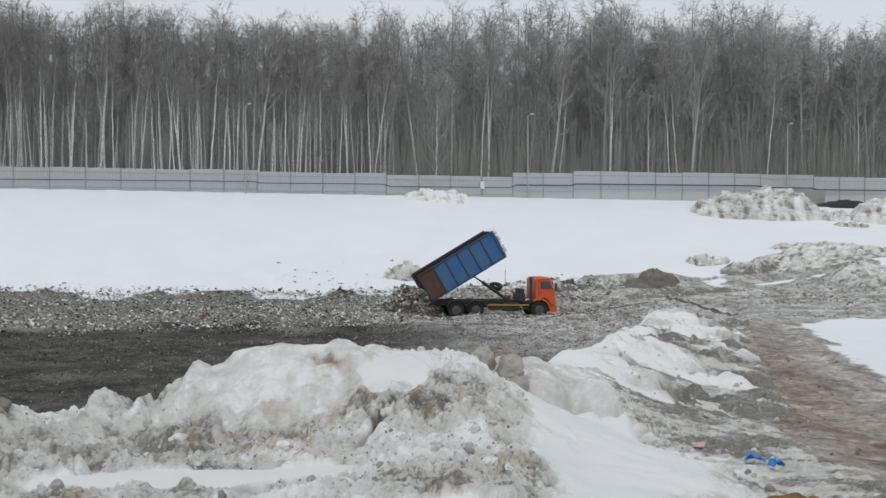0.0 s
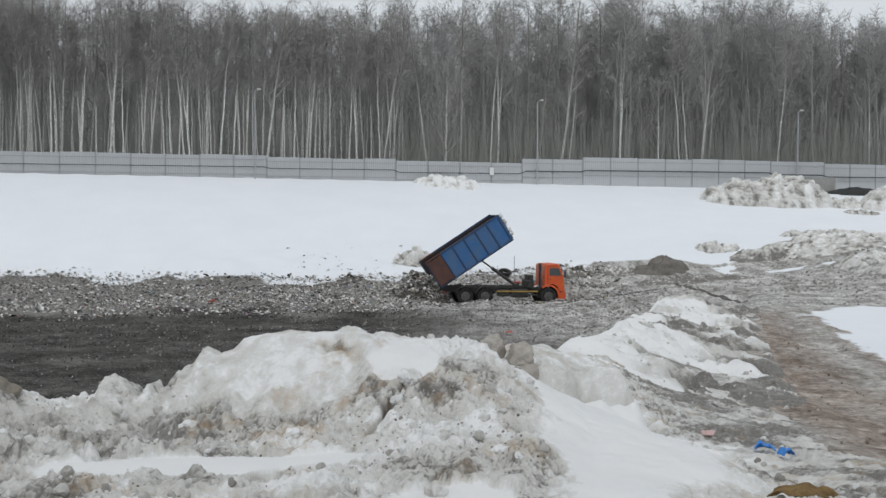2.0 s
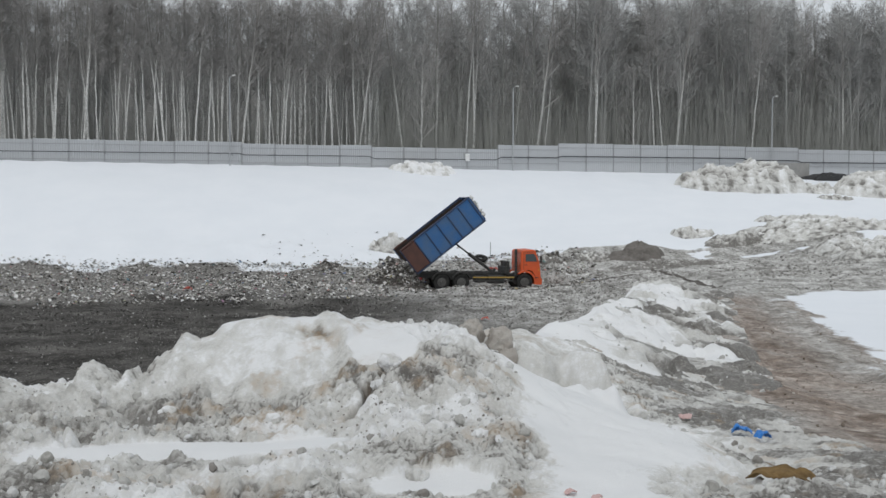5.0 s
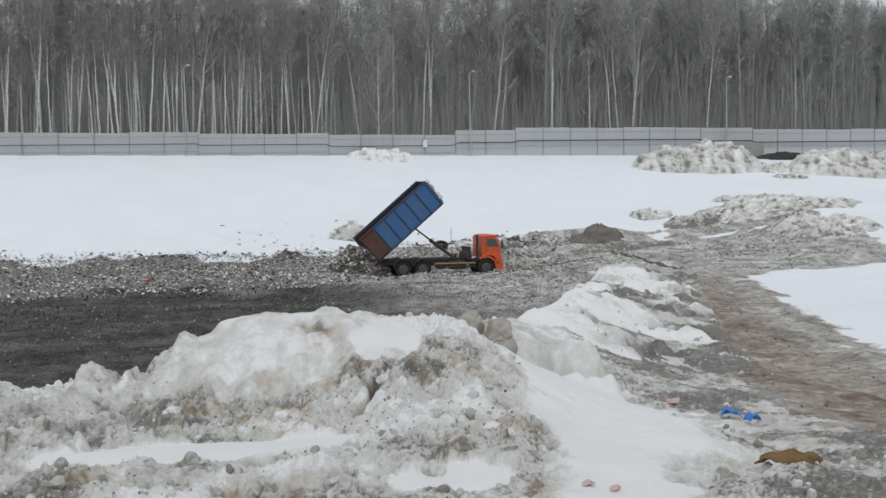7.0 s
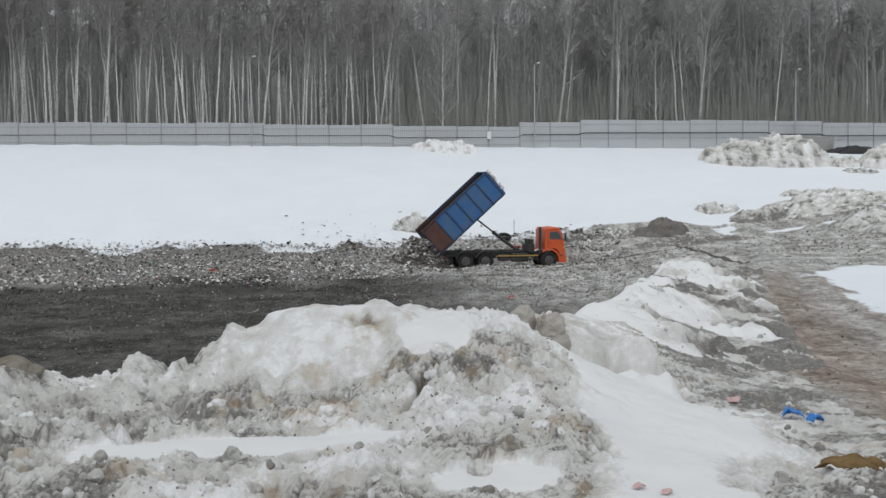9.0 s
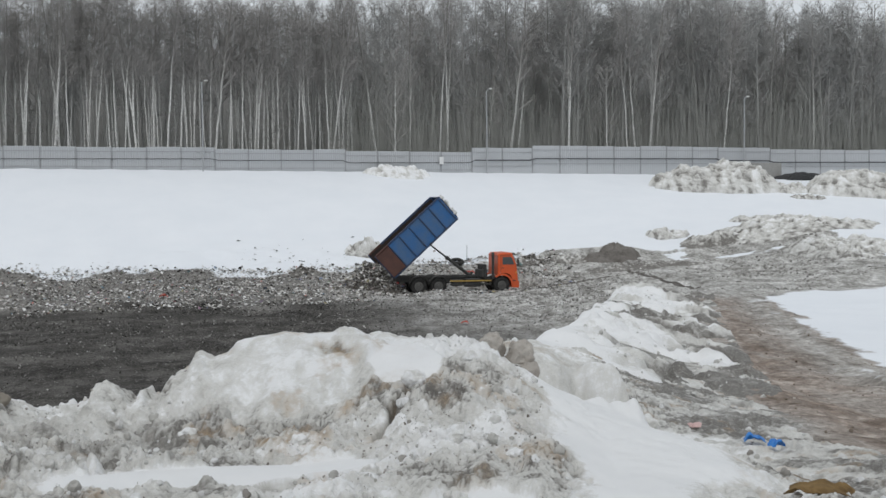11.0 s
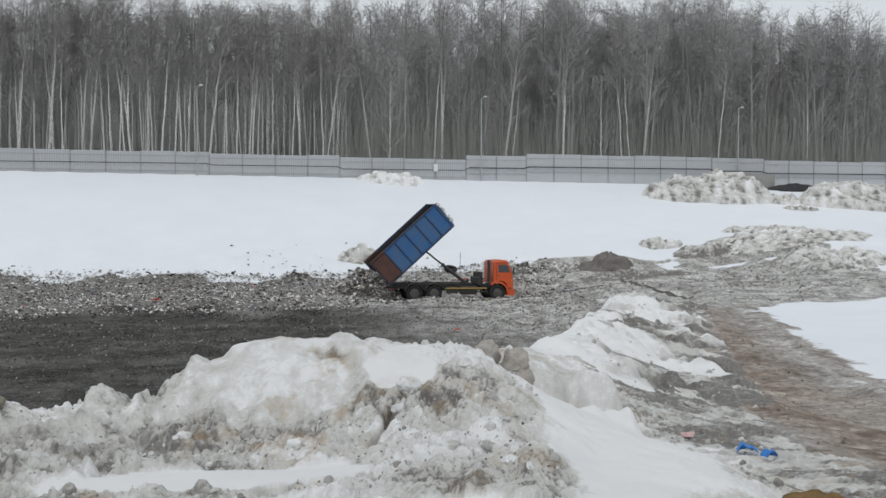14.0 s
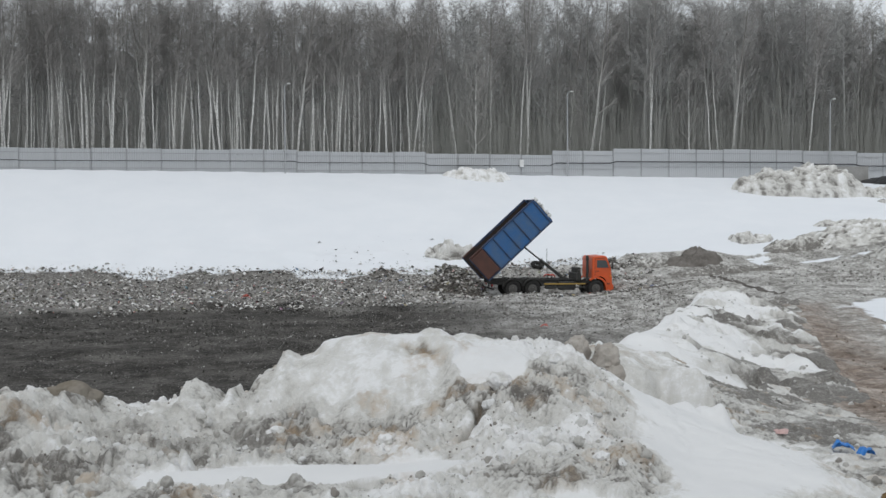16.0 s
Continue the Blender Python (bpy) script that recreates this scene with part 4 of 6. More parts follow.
def build_container():
    """Origin at the rear lower edge, length along x; keyed by its tilt."""
    c = tagged(new("roll_off_container"), "tipped blue steel roll-off container with a rusty brown rear", "container")
    L, H, W = 5.78, 1.98, 1.2
    z0 = 0.16
    for y in (-0.5, 0.5):
        bm = bmesh.new()
        box(bm, 0.05, L - 0.1, y - 0.06, y + 0.06, 0.0, z0 - 0.002, 0.01)
        part("skid", bm, BLACK, c)
    bm = bmesh.new()
    box(bm, 0.0, L, -W + 0.055, W - 0.055, z0, z0 + 0.05)
    part("floor_plate", bm, INSIDE, c, "dirty dark floor plate")
    for o in (-1, 1):
        y0, y1 = sorted((o * W, o * (W - 0.05)))
        # rusty rear leaf and blue body of the side
        for xa, xb, mat, nm, lab in ((0.0, 1.08, RUST, "rear_side_plate", "rusty brown side plate"), (1.084, L, BLUE, "side_plate", "blue painted side plate")):
            bm = bmesh.new()
            box(bm, xa, xb, y0, y1, z0, H)
            side = part(nm, bm, mat, c, lab)
        # inner face
        bm = bmesh.new()
        yi = o * (W - 0.06)
        box(bm, 0.0, L - 0.05, min(yi, yi - o * 0.012), max(yi, yi - o * 0.012), z0 + 0.05, H - 0.01)
        part("inner_lining", bm, INSIDE, c)
        for k in range(6):
            x = 1.13 + k * (L - 1.25) / 5
            bm = bmesh.new()
            ya, yb = sorted((o * (W + 0.002), o * (W + 0.075)))
            box(bm, x - 0.035, x + 0.035, ya, yb, z0, H - 0.06, 0.012)
            part("side_rib", bm, DARKBLUE, c, "dark worn rib")
        bm = bmesh.new()
        ya, yb = sorted((o * (W - 0.06), o * (W + 0.08)))
        box(bm, 1.08, L, ya, yb, H, H + 0.10, 0.015)
        part("top_rail", bm, DARKBLUE, c, "worn dark blue top rail")
        bm = bmesh.new()
        box(bm, 0.0, 1.07, ya, yb, H, H + 0.10, 0.015)
        part("top_rail", bm, RUST, c)
        bm = bmesh.new()
        box(bm, 0.0, L, ya, yb, z0 - 0.10, z0 - 0.002, 0.012)
        part("bottom_rail", bm, DARKBLUE, c)
        bm = bmesh.new()
        box(bm, -0.06, -0.002, ya, yb, z0 - 0.02, H + 0.08, 0.012)
        part("rear_post", bm, DARKBLUE, c)
        for x in (1.7, 3.2, 4.6):
            bm = bmesh.new()
            ya2, yb2 = sorted((o * (W + 0.08), o * (W + 0.14)))
            box(bm, x, x + 0.14, ya2, yb2, z0 - 0.06, z0 + 0.02, 0.01)
            part("tarp_hook", bm, BLACK, c)
        # the rear door leaf folded back along the side
        bm = bmesh.new()
        ya3, yb3 = sorted((o * (W + 0.09), o * (W + 0.13)))
        box(bm, 0.0, 1.05, ya3, yb3, z0 + 0.05, H - 0.05, 0.01)
        part("rear_door", bm, RUST, c, "rusty rear door swung back against the side")
    bm = bmesh.new()
    box(bm, L + 0.002, L + 0.052, -W, W, z0, H + 0.02)
    part("front_plate", bm, DARKBLUE, c)
    for y in (-0.8, -0.27, 0.27, 0.8):
        bm = bmesh.new()
        box(bm, L + 0.054, L + 0.13, y - 0.04, y + 0.04, z0, H - 0.1, 0.012)
        part("front_rib", bm, BLACK, c)
    bm = bmesh.new()
    for y in (-0.35, 0.35):
        rod(bm, (L + 0.10, y, 0.4), (L + 0.28, y * 0.35, 1.45), 0.045, 8)
    rod(bm, (L + 0.28, -0.16, 1.45), (L + 0.28, 0.16, 1.45), 0.035, 8)
    part("hook_bail", bm, BLACK, c)
    # caked snow and rubbish on the front end
    rng = random.Random(5)
    for k in range(64):
        bm = bmesh.new()
        y = -1.22 + 0.35 * rng.random() ** 2 if k % 2 else rng.uniform(-1.2, 1.15)
        m = Matrix.Translation((L + rng.uniform(0.06, 0.20), y, rng.uniform(0.35, H + 0.06))) @ Matrix.Rotation(rng.uniform(0, 3), 4, "X") @ Matrix.Diagonal((rng.uniform(.05, .14), rng.uniform(.05, .15), rng.uniform(.04, .12), 1))
        r = bmesh.ops.create_icosphere(bm, subdivisions=1, radius=1, matrix=m)
        for v in r["verts"]:
            v.co += Vector((rng.uniform(-0.03, 0.03), rng.uniform(-0.03, 0.03), rng.uniform(-0.03, 0.03)))
        part("snow_clod", bm, WHITE, c, "clod of caked white snow")
    return c


truck, wheels, ram, piston = build_truck()
container = build_container()


# ---- bare trees ----
def bark_material():
    m, n, l, b = material("birch_bark", 0.8)
    oi = n.new("ShaderNodeObjectInfo")
    tint = ramp(n, l, oi.outputs["Random"], [(0.0, (0.42, 0.415, 0.395)), (0.5, (0.63, 0.625, 0.60)), (1.0, (0.80, 0.795, 0.77))])
    marks = ramp(n, l, noise_node(n, l, 2.0, 4, 0.7, "Object", (6, 6, 2.2)), [(0.38, (0.45, 0.44, 0.43)), (0.52, (1, 1, 1))])
    # older white bark below, thin grey-brown young bark above, darkened to merge into haze
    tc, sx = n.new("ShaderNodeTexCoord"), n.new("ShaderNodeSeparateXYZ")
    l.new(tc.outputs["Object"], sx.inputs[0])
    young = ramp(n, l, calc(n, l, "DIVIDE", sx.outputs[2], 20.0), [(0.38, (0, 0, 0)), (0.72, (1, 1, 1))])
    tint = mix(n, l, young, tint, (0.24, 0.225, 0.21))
    l.new(mix(n, l, 1.0, tint, marks, "MULTIPLY"), b.inputs["Base Color"])
    return m


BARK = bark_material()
TWIG = worn("grey_brown_twigs", (0.34, 0.326, 0.312), (0.41, 0.395, 0.38), 0.9, 0, 0.4, 3, 0.8, 0)
LIMB = worn("grey_limbs", (0.30, 0.288, 0.275), (0.22, 0.21, 0.20), 0.9, 0, 0.5, 4, 0.8, 0)
# far wood paler than near twigs and limbs, haze put into its colour
WOODS = worn("far_hazed_wood", (0.46, 0.456, 0.442), (0.38, 0.376, 0.364), 0.9, 0, 0.15, 2, 0.9, 0)


# far stems lightened for haze too
STEMS = worn("far_hazed_stems", (0.40, 0.398, 0.382), (0.31, 0.307, 0.295), 0.9, 0, 0.15, 2, 0.9, 0)
DEEP_HAZE = worn("forest_depth_haze", (0.13, 0.128, 0.124), (0.10, 0.098, 0.095), 1.0, 0, 0.25, 2.0, 0.8, 0)
deep_b = DEEP_HAZE.node_tree.nodes["Principled BSDF"]      # faint glow in place of haze in the depth of the forest
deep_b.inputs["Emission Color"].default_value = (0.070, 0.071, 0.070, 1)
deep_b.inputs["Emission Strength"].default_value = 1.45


def grey_bark_material():
    m, n, l, b = material("grey_bark", 0.85)
    oi = n.new("ShaderNodeObjectInfo")
    tint = ramp(n, l, oi.outputs["Random"], [(0.0, (0.21, 0.21, 0.194)), (1.0, (0.36, 0.357, 0.333))])
    marks = ramp(n, l, noise_node(n, l, 2.0, 4, 0.7, "Object", (5, 5, 1.5)), [(0.35, (0.6, 0.6, 0.6)), (0.6, (1.1, 1.1, 1.1))])
    l.new(mix(n, l, 1.0, tint, marks, "MULTIPLY"), b.inputs["Base Color"])
    return m


GREYBARK = grey_bark_material()
PALELIMB = worn("pale_birch_limbs", (0.42, 0.41, 0.39), (0.28, 0.27, 0.255), 0.85, 0, 0.6, 6, 0.8, 0)
BRUSH = worn("grey_brush", (0.34, 0.342, 0.316), (0.24, 0.24, 0.222), 0.9, 0, 0.3, 3, 0.8, 0)


def tube(V, F, pts, radii, sides):
    base = len(V)
    for i, (p, r) in enumerate(zip(pts, radii)):
        d = (pts[min(i + 1, len(pts) - 1)] - pts[max(i - 1, 0)]).normalized()
        u = d.cross(Vector((0.31, 0.95, 0.05))).normalized()
        v = d.cross(u)
        for k in range(sides):
            a = 2 * math.pi * k / sides
            V.append(tuple(p + (u * math.cos(a) + v * math.sin(a)) * r))
    for i in range(len(pts) - 1):
        for k in range(sides):
            a, b = base + i * sides + k, base + i * sides + (k + 1) % sides
            F.append((a, b, b + sides, a + sides))


def blade(V, F, a, b, w, side):
    i = len(V)
    V += [tuple(a - side * w), tuple(a + side * w), tuple(b)]
    F.append((i, i + 1, i + 2))


def tree_shape(rng, height, girth, lean, first, spread, limbs, twigs, fork=False, fine=0.019):
    """Trunk, limbs and twigs of a bare tree: three pairs of vertices and faces."""
    TV, TF, LV, LF, WV, WF = [], [], [], [], [], []
    bend = Vector((rng.uniform(-1, 1), rng.uniform(-1, 1), 0)) * lean
    wig = [Vector((rng.uniform(-1, 1), rng.uniform(-1, 1), 0)) * 0.055 for _ in range(13)]
    stems = [1.0]
    def spine(f, top=Vector((0, 0, 0))):
        k = f * 12
        i = min(int(k), 11)
        return Vector((0, 0, height * f)) + bend * f * f + wig[i].lerp(wig[i + 1], k - i) + top * max(0, f - 0.3)
    tops = [Vector((0, 0, 0))]
    if fork:
        tops = [Vector((1.3, 0.3, 0)), Vector((-1.1, -0.2, 0))]
    for tp in tops:
        low = 3 if fork and tp.x < 0 else 0            # the second stem starts at the fork
        pts = [spine(i / 12, tp) for i in range(low, 13)]
        tube(TV, TF, pts, [girth * (1.12 - i / 12) ** 0.85 * (0.9 if low else 1) + 0.012 for i in range(low, 13)], 6)
        for b in range(limbs):
            f = first + (0.985 - first) * ((b + rng.random() * 0.8) / limbs) ** 0.7
            o = spine(f, tp)
            az = rng.uniform(0, 2 * math.pi)
            reach = max((spread * (1.15 - f) * rng.uniform(0.7, 1.2) + 0.4) * 0.72, rng.uniform(0.9, 1.5))
            rise = rng.uniform(0.9, 1.9)
            out = Vector((math.cos(az), math.sin(az), 0))
            p1 = o + out * reach * 0.5 + Vector((0, 0, reach * rise * 0.45))
            p2 = o + out * reach * 0.95 + Vector((0, 0, reach * rise * rng.uniform(0.8, 1.2)))
            r0 = girth * (1.1 - f) * 0.42 + 0.012
            tube(LV, LF, [o, p1, p2], [r0, r0 * 0.6, 0.008], 3)
            for w in range(twigs):
                g = rng.uniform(0.15, 1.0)
                s = o.lerp(p1, g * 2) if g < 0.5 else p1.lerp(p2, g * 2 - 1)
                d = Vector((out.x * 0.5 + rng.uniform(-0.9, 0.9), out.y * 0.5 + rng.uniform(-0.9, 0.9), rng.uniform(-0.25, 1.0))).normalized()
                ln = rng.uniform(0.5, 1.5)
                e = s + d * ln
                side = Vector((rng.uniform(-1, 1), rng.uniform(-0.3, 0.3), rng.uniform(-0.5, 0.5))).normalized()
                blade(WV, WF, s, e, fine, side)
                for q in range(2):
                    h = s.lerp(e, rng.uniform(0.2, 0.8))
                    d2 = (d + Vector((rng.uniform(-1, 1), rng.uniform(-1, 1), rng.uniform(-0.6, 0.8)))).normalized()
                    blade(WV, WF, h, h + d2 * ln * rng.uniform(0.35, 0.7), fine * 0.8, side)
    return (TV, TF), (LV, LF), (WV, WF)


def build_tree(rng, name, label, *shape, bark=None, limb=None, **kw):
    t = tagged(new(name), label, "tree", "birches along the fence")
    (TV, TF), (LV, LF), (WV, WF) = tree_shape(rng, *shape, **kw)
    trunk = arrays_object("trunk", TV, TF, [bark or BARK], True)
    n = len(LV)
    crown = arrays_object("crown", LV + WV, LF + [tuple(i + n for i in f) for f in WF], [limb or LIMB, TWIG], False, [0] * len(LF) + [1] * len(WF))
    trunk.parent = crown.parent = t
    return t


def build_brush(rng):
    """Undergrowth: thin upright saplings with a few twigs each between the trees."""
    V, F = [], []
    for k in range(17000):
        x = -74 + 164 * rng.random()
        if x < -7 and rng.random() < 0.3:
            continue
        off = (2.0 if x > -7 else 9.0) + 20 * rng.random()
        y = fence_y(x) + off
        h = (2.5 + 11 * rng.random() ** 1.4) * (1 if x > -7 else 0.75)
        o = Vector((x, y, 8.9))
        tip = o + Vector((rng.gauss(0, 0.08) * h, rng.gauss(0, 0.05) * h, h))
        w = rng.uniform(0.010, 0.026)
        blade(V, F, o, tip, w, Vector((1, 0, 0)))
        for q in range(4):
            a = o.lerp(tip, rng.uniform(0.25, 0.9))
            d = Vector((rng.uniform(-1, 1), rng.uniform(-0.5, 0.5), rng.uniform(0.7, 2.0))).normalized()
            blade(V, F, a, a + d * rng.uniform(0.5, 1.7), w * 0.6, Vector((1, 0, 0.2)))
    ob = arrays_object("undergrowth", V, F, [BRUSH])
    tagged(ob, "thin grey saplings and brush between the trees", "brush", kind="stuff")


def build_forest():
    rng = random.Random(11)
    kinds = []
    for k in range(7):
        kinds.append(build_tree(rng, "birch", "slender bare birch with a pale trunk and fine twigs", rng.uniform(16.5, 19.0), rng.uniform(0.050, 0.092), rng.uniform(0.4, 1.9), 0.50, 2.6, 24, 18))
    for k in range(3):
        kinds.append(build_tree(rng, "birch", "tall bare birch with a broad open crown", rng.uniform(19.5, 21.5), rng.uniform(0.12, 0.16), 0.8, 0.30, 4.4, 24, 15, limb=PALELIMB))
    kinds.append(build_tree(rng, "birch", "bare birch forking into two pale stems", 18.5, 0.12, 0.4, 0.38, 3.4, 18, 15, fork=True, limb=PALELIMB))
    kinds.append(build_tree(rng, "birch", "young birch with pale ascending branches from the ground up", 13.0, 0.095, 0.3, 0.07, 3.6, 40, 5, limb=PALELIMB))
    for k in range(3):
        kinds.append(build_tree(rng, "aspen", "tall grey bare tree with a dense twiggy crown", rng.uniform(18.5, 21.0), rng.uniform(0.09, 0.13), 0.9, 0.20, 3.8, 34, 20, bark=GREYBARK))
    used = set()
    spots = []
    # dense stand of slender stems, in loose clusters
    x = -72.0
    while x < -5.5:
        x += rng.uniform(0.08, 0.30) if rng.random() < 0.76 else rng.uniform(0.4, 0.85)
        spots.append((x, 2.2 + 8 * rng.random() ** 1.5, rng.choice([0, 1, 2, 3, 4, 5, 6, 6, 10]), rng.gauss(0, 2.4)))
    # single trees beyond it, each with its lean
    spots += [(-31.0, 3.0, 10, 5), (-24.0, 3.2, 10, -4), (-17.4, 2.8, 7, 6), (-11.6, 2.8, 11, 1), (-9.9, 3.0, 4, 3), (-6.8, 3.0, 2, 6), (-0.7, 3.0, 11, 0), (-2.4, 6.0, 8, -6), (0.7, 5.0, 3, 1), (4.4, 6.0, 10, 2), (3.6, 4.0, 5, 2),
              (10.5, 4.5, 9, 8), (11.6, 7.0, 4, 6), (8.6, 9.0, 7, 5), (16.8, 3.5, 10, 0), (20.8, 3.2, 11, -1), (23.2, 3.5, 6, -2), (24.4, 5.0, 3, -5), (25.2, 3.5, 8, 5), (27.2, 9.0, 9, 3), (33.6, 4.0, 1, 5), (45.2, 6.0, 7, 0)]
    x = -7.0
    while x < 84:
        x += rng.uniform(1.2, 2.4)
        spots.append((x, rng.uniform(6.0, 22.0), rng.choice([12, 13, 14]), rng.gauss(0, 2.5)))
    for x, off, k, lean in spots:
        y = fence_y(x) + off
        m = pose(x, y, float(ground_z(x, y)) - 0.1, rng.gauss(0, 1.5), lean, 0) @ Matrix.Rotation(rng.uniform(0, 6.28), 4, "Z")
        s = rng.uniform(0.80, 0.93) * (0.94 if k in (7, 8, 9) else 1) * (1.05 if x > -6 else 0.97)
        if k not in used:
            used.add(k)
            ob = kinds[k]
            ob.matrix_world = m
        else:
            ob = copy_thing(kinds[k], m)
        ob.scale = (s, s, s)
    build_brush(rng)
    # the woods behind, a mass of stems and twigs
    shapes = [tree_shape(rng, rng.uniform(16.5, 19.5), rng.uniform(0.10, 0.17), 1.0, 0.26, 3.4, 23, 25, fine=0.027) for k in range(8)]
    chunks_v, chunks_f, kinds_of, n = [], [], [], 0
    for k in range(590):
        off = 7 + 27 * rng.random()
        px = (-74 + 162 * (k + rng.random()) / 450 * 1.0) * (1 + off / 260)
        px = px if k % 4 and k < 450 else rng.uniform(-12 if k < 450 else 14, 84 if k < 450 else 76) * (1 + off / 260)
        py = fence_y(px) + off
        a = rng.uniform(0, 6.28)
        s = rng.uniform(0.80, 0.95) * ((1.07 if px < 28 else 1.12) if px > -4 else 0.99) * (1.0 + 0.07 * float(fbm(px, 3.0, 14.0, 3, 77)))
        ca, sa = math.cos(a) * s, math.sin(a) * s
        sh = shapes[rng.randrange(8)]
        for j in range(3):
            V = np.array(sh[j][0])
            chunks_v.append(np.stack([V[:, 0] * ca - V[:, 1] * sa + px, V[:, 0] * sa + V[:, 1] * ca + py, V[:, 2] * s + 8.8], -1))
            chunks_f += [tuple(i + n for i in f) for f in sh[j][1]]
            n += len(V)
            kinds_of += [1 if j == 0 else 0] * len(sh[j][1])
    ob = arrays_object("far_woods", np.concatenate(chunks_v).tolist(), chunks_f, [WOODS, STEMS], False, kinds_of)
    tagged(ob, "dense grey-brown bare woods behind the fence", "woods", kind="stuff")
    # the forest's depth: a dark sheet far behind, glowing in place of haze
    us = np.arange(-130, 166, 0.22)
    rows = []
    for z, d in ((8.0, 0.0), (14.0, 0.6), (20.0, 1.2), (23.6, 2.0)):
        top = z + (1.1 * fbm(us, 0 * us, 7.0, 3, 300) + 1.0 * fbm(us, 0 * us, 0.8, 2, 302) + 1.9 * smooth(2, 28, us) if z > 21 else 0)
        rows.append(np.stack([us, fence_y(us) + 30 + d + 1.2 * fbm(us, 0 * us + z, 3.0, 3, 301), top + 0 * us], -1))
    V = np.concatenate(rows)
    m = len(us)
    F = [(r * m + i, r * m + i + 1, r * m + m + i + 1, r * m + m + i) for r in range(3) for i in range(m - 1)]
    ob = arrays_object("backdrop", V.tolist(), F, [DEEP_HAZE], True)
    tagged(ob, "dark glowing backdrop for the depth of the bare forest", "forest", kind="structure")


build_forest()


# ---- heaps, refuse and small things ----
SOILHEAP = worn("dark_frozen_soil", (0.14, 0.128, 0.116), (0.30, 0.28, 0.26), 0.95, 0, 1.2, 7, 0.8, 0.03)


def heap(name, label, x, y, rx, ry, h, dirt_shade, seed, mat=None, turn=0.0, rough=1.0, flat=0.75):
    """A heap with a lumpy surface on the ground; its rim runs just under the surface."""
    nr, na = (56, 210) if rx > 2.5 else (30, 100)
    r = np.linspace(0, 1, nr)[:, None]
    a = np.linspace(0, 2 * math.pi, na, endpoint=False)[None, :]
    edge = 1 + 0.18 * fbm(np.cos(a) * 2, np.sin(a) * 2, 1.0, 3, seed)
    u, v = r * np.cos(a) * rx * edge, r * np.sin(a) * ry * edge
    ct, st = math.cos(radians(turn)), math.sin(radians(turn))
    X, Y = x + u * ct - v * st, y + u * st + v * ct
    body = (1 - r ** 2) ** flat * (0.75 + (0.2 if y > 110 else 0.45) * fbm(X, Y, rx * 0.7, 2, seed + 3))
    size = max(h, 0.5)
    low = Y * 0.35 + 2.0 * h * (1 - r ** 2) ** flat          # slumped in layers
    rock, gap = blocks(X * 0.7, low, min(0.8 * size, 1.0), seed + 5)
    fine, _ = blocks(X * 0.7, low, min(0.35 * size, 0.45), seed + 8)
    Z = full_z(X, Y) + h * body + rough * 0.8 * min(size, 1.5) * (0.34 * rock - 0.10 * gap + 0.18 * fine + 0.24 * fbm(X * 0.8, low, 0.6 * size, 5, seed + 20, 0.62)) * smooth(0, 0.25, 1 - r) - 0.12 * smooth(0.9, 1.0, r)
    co = np.stack([X, Y, Z], -1)
    V = [tuple(p) for p in co[1:].reshape(-1, 3)] + [tuple(co[0, 0])]
    c = len(V) - 1
    F = [(c, k, (k + 1) % na) for k in range(na)]
    for i in range(nr - 2):
        for k in range(na):
            p, q = i * na + k, i * na + (k + 1) % na
            F.append((p, p + na, q + na, q))
    ob = arrays_object(name, V, F, [mat or SNOW], False)
    col = ob.data.color_attributes.new("cover", "FLOAT_COLOR", "POINT")
    # soiled snow with a dirtier foot; crevice shade coloured in, block tops paler
    D = np.clip(dirt_shade + (0.18 * smooth(0.5, 1.0, r) if y < 105 else 0) + 0.18 + 0.32 * fbm(X, Y, 0.4 * min(size, 1.2), 4, seed + 11) + 0.22 * gap - 0.2 * rock - 0.25 * fine, 0, 1)
    D = np.concatenate([D[1:].ravel(), D[0, :1]])
    col.data.foreach_set("color", np.stack([D, 0 * D, 0 * D, 1 + 0 * D], -1).astype(np.float32).ravel())
    return tagged(ob, label, "mound")


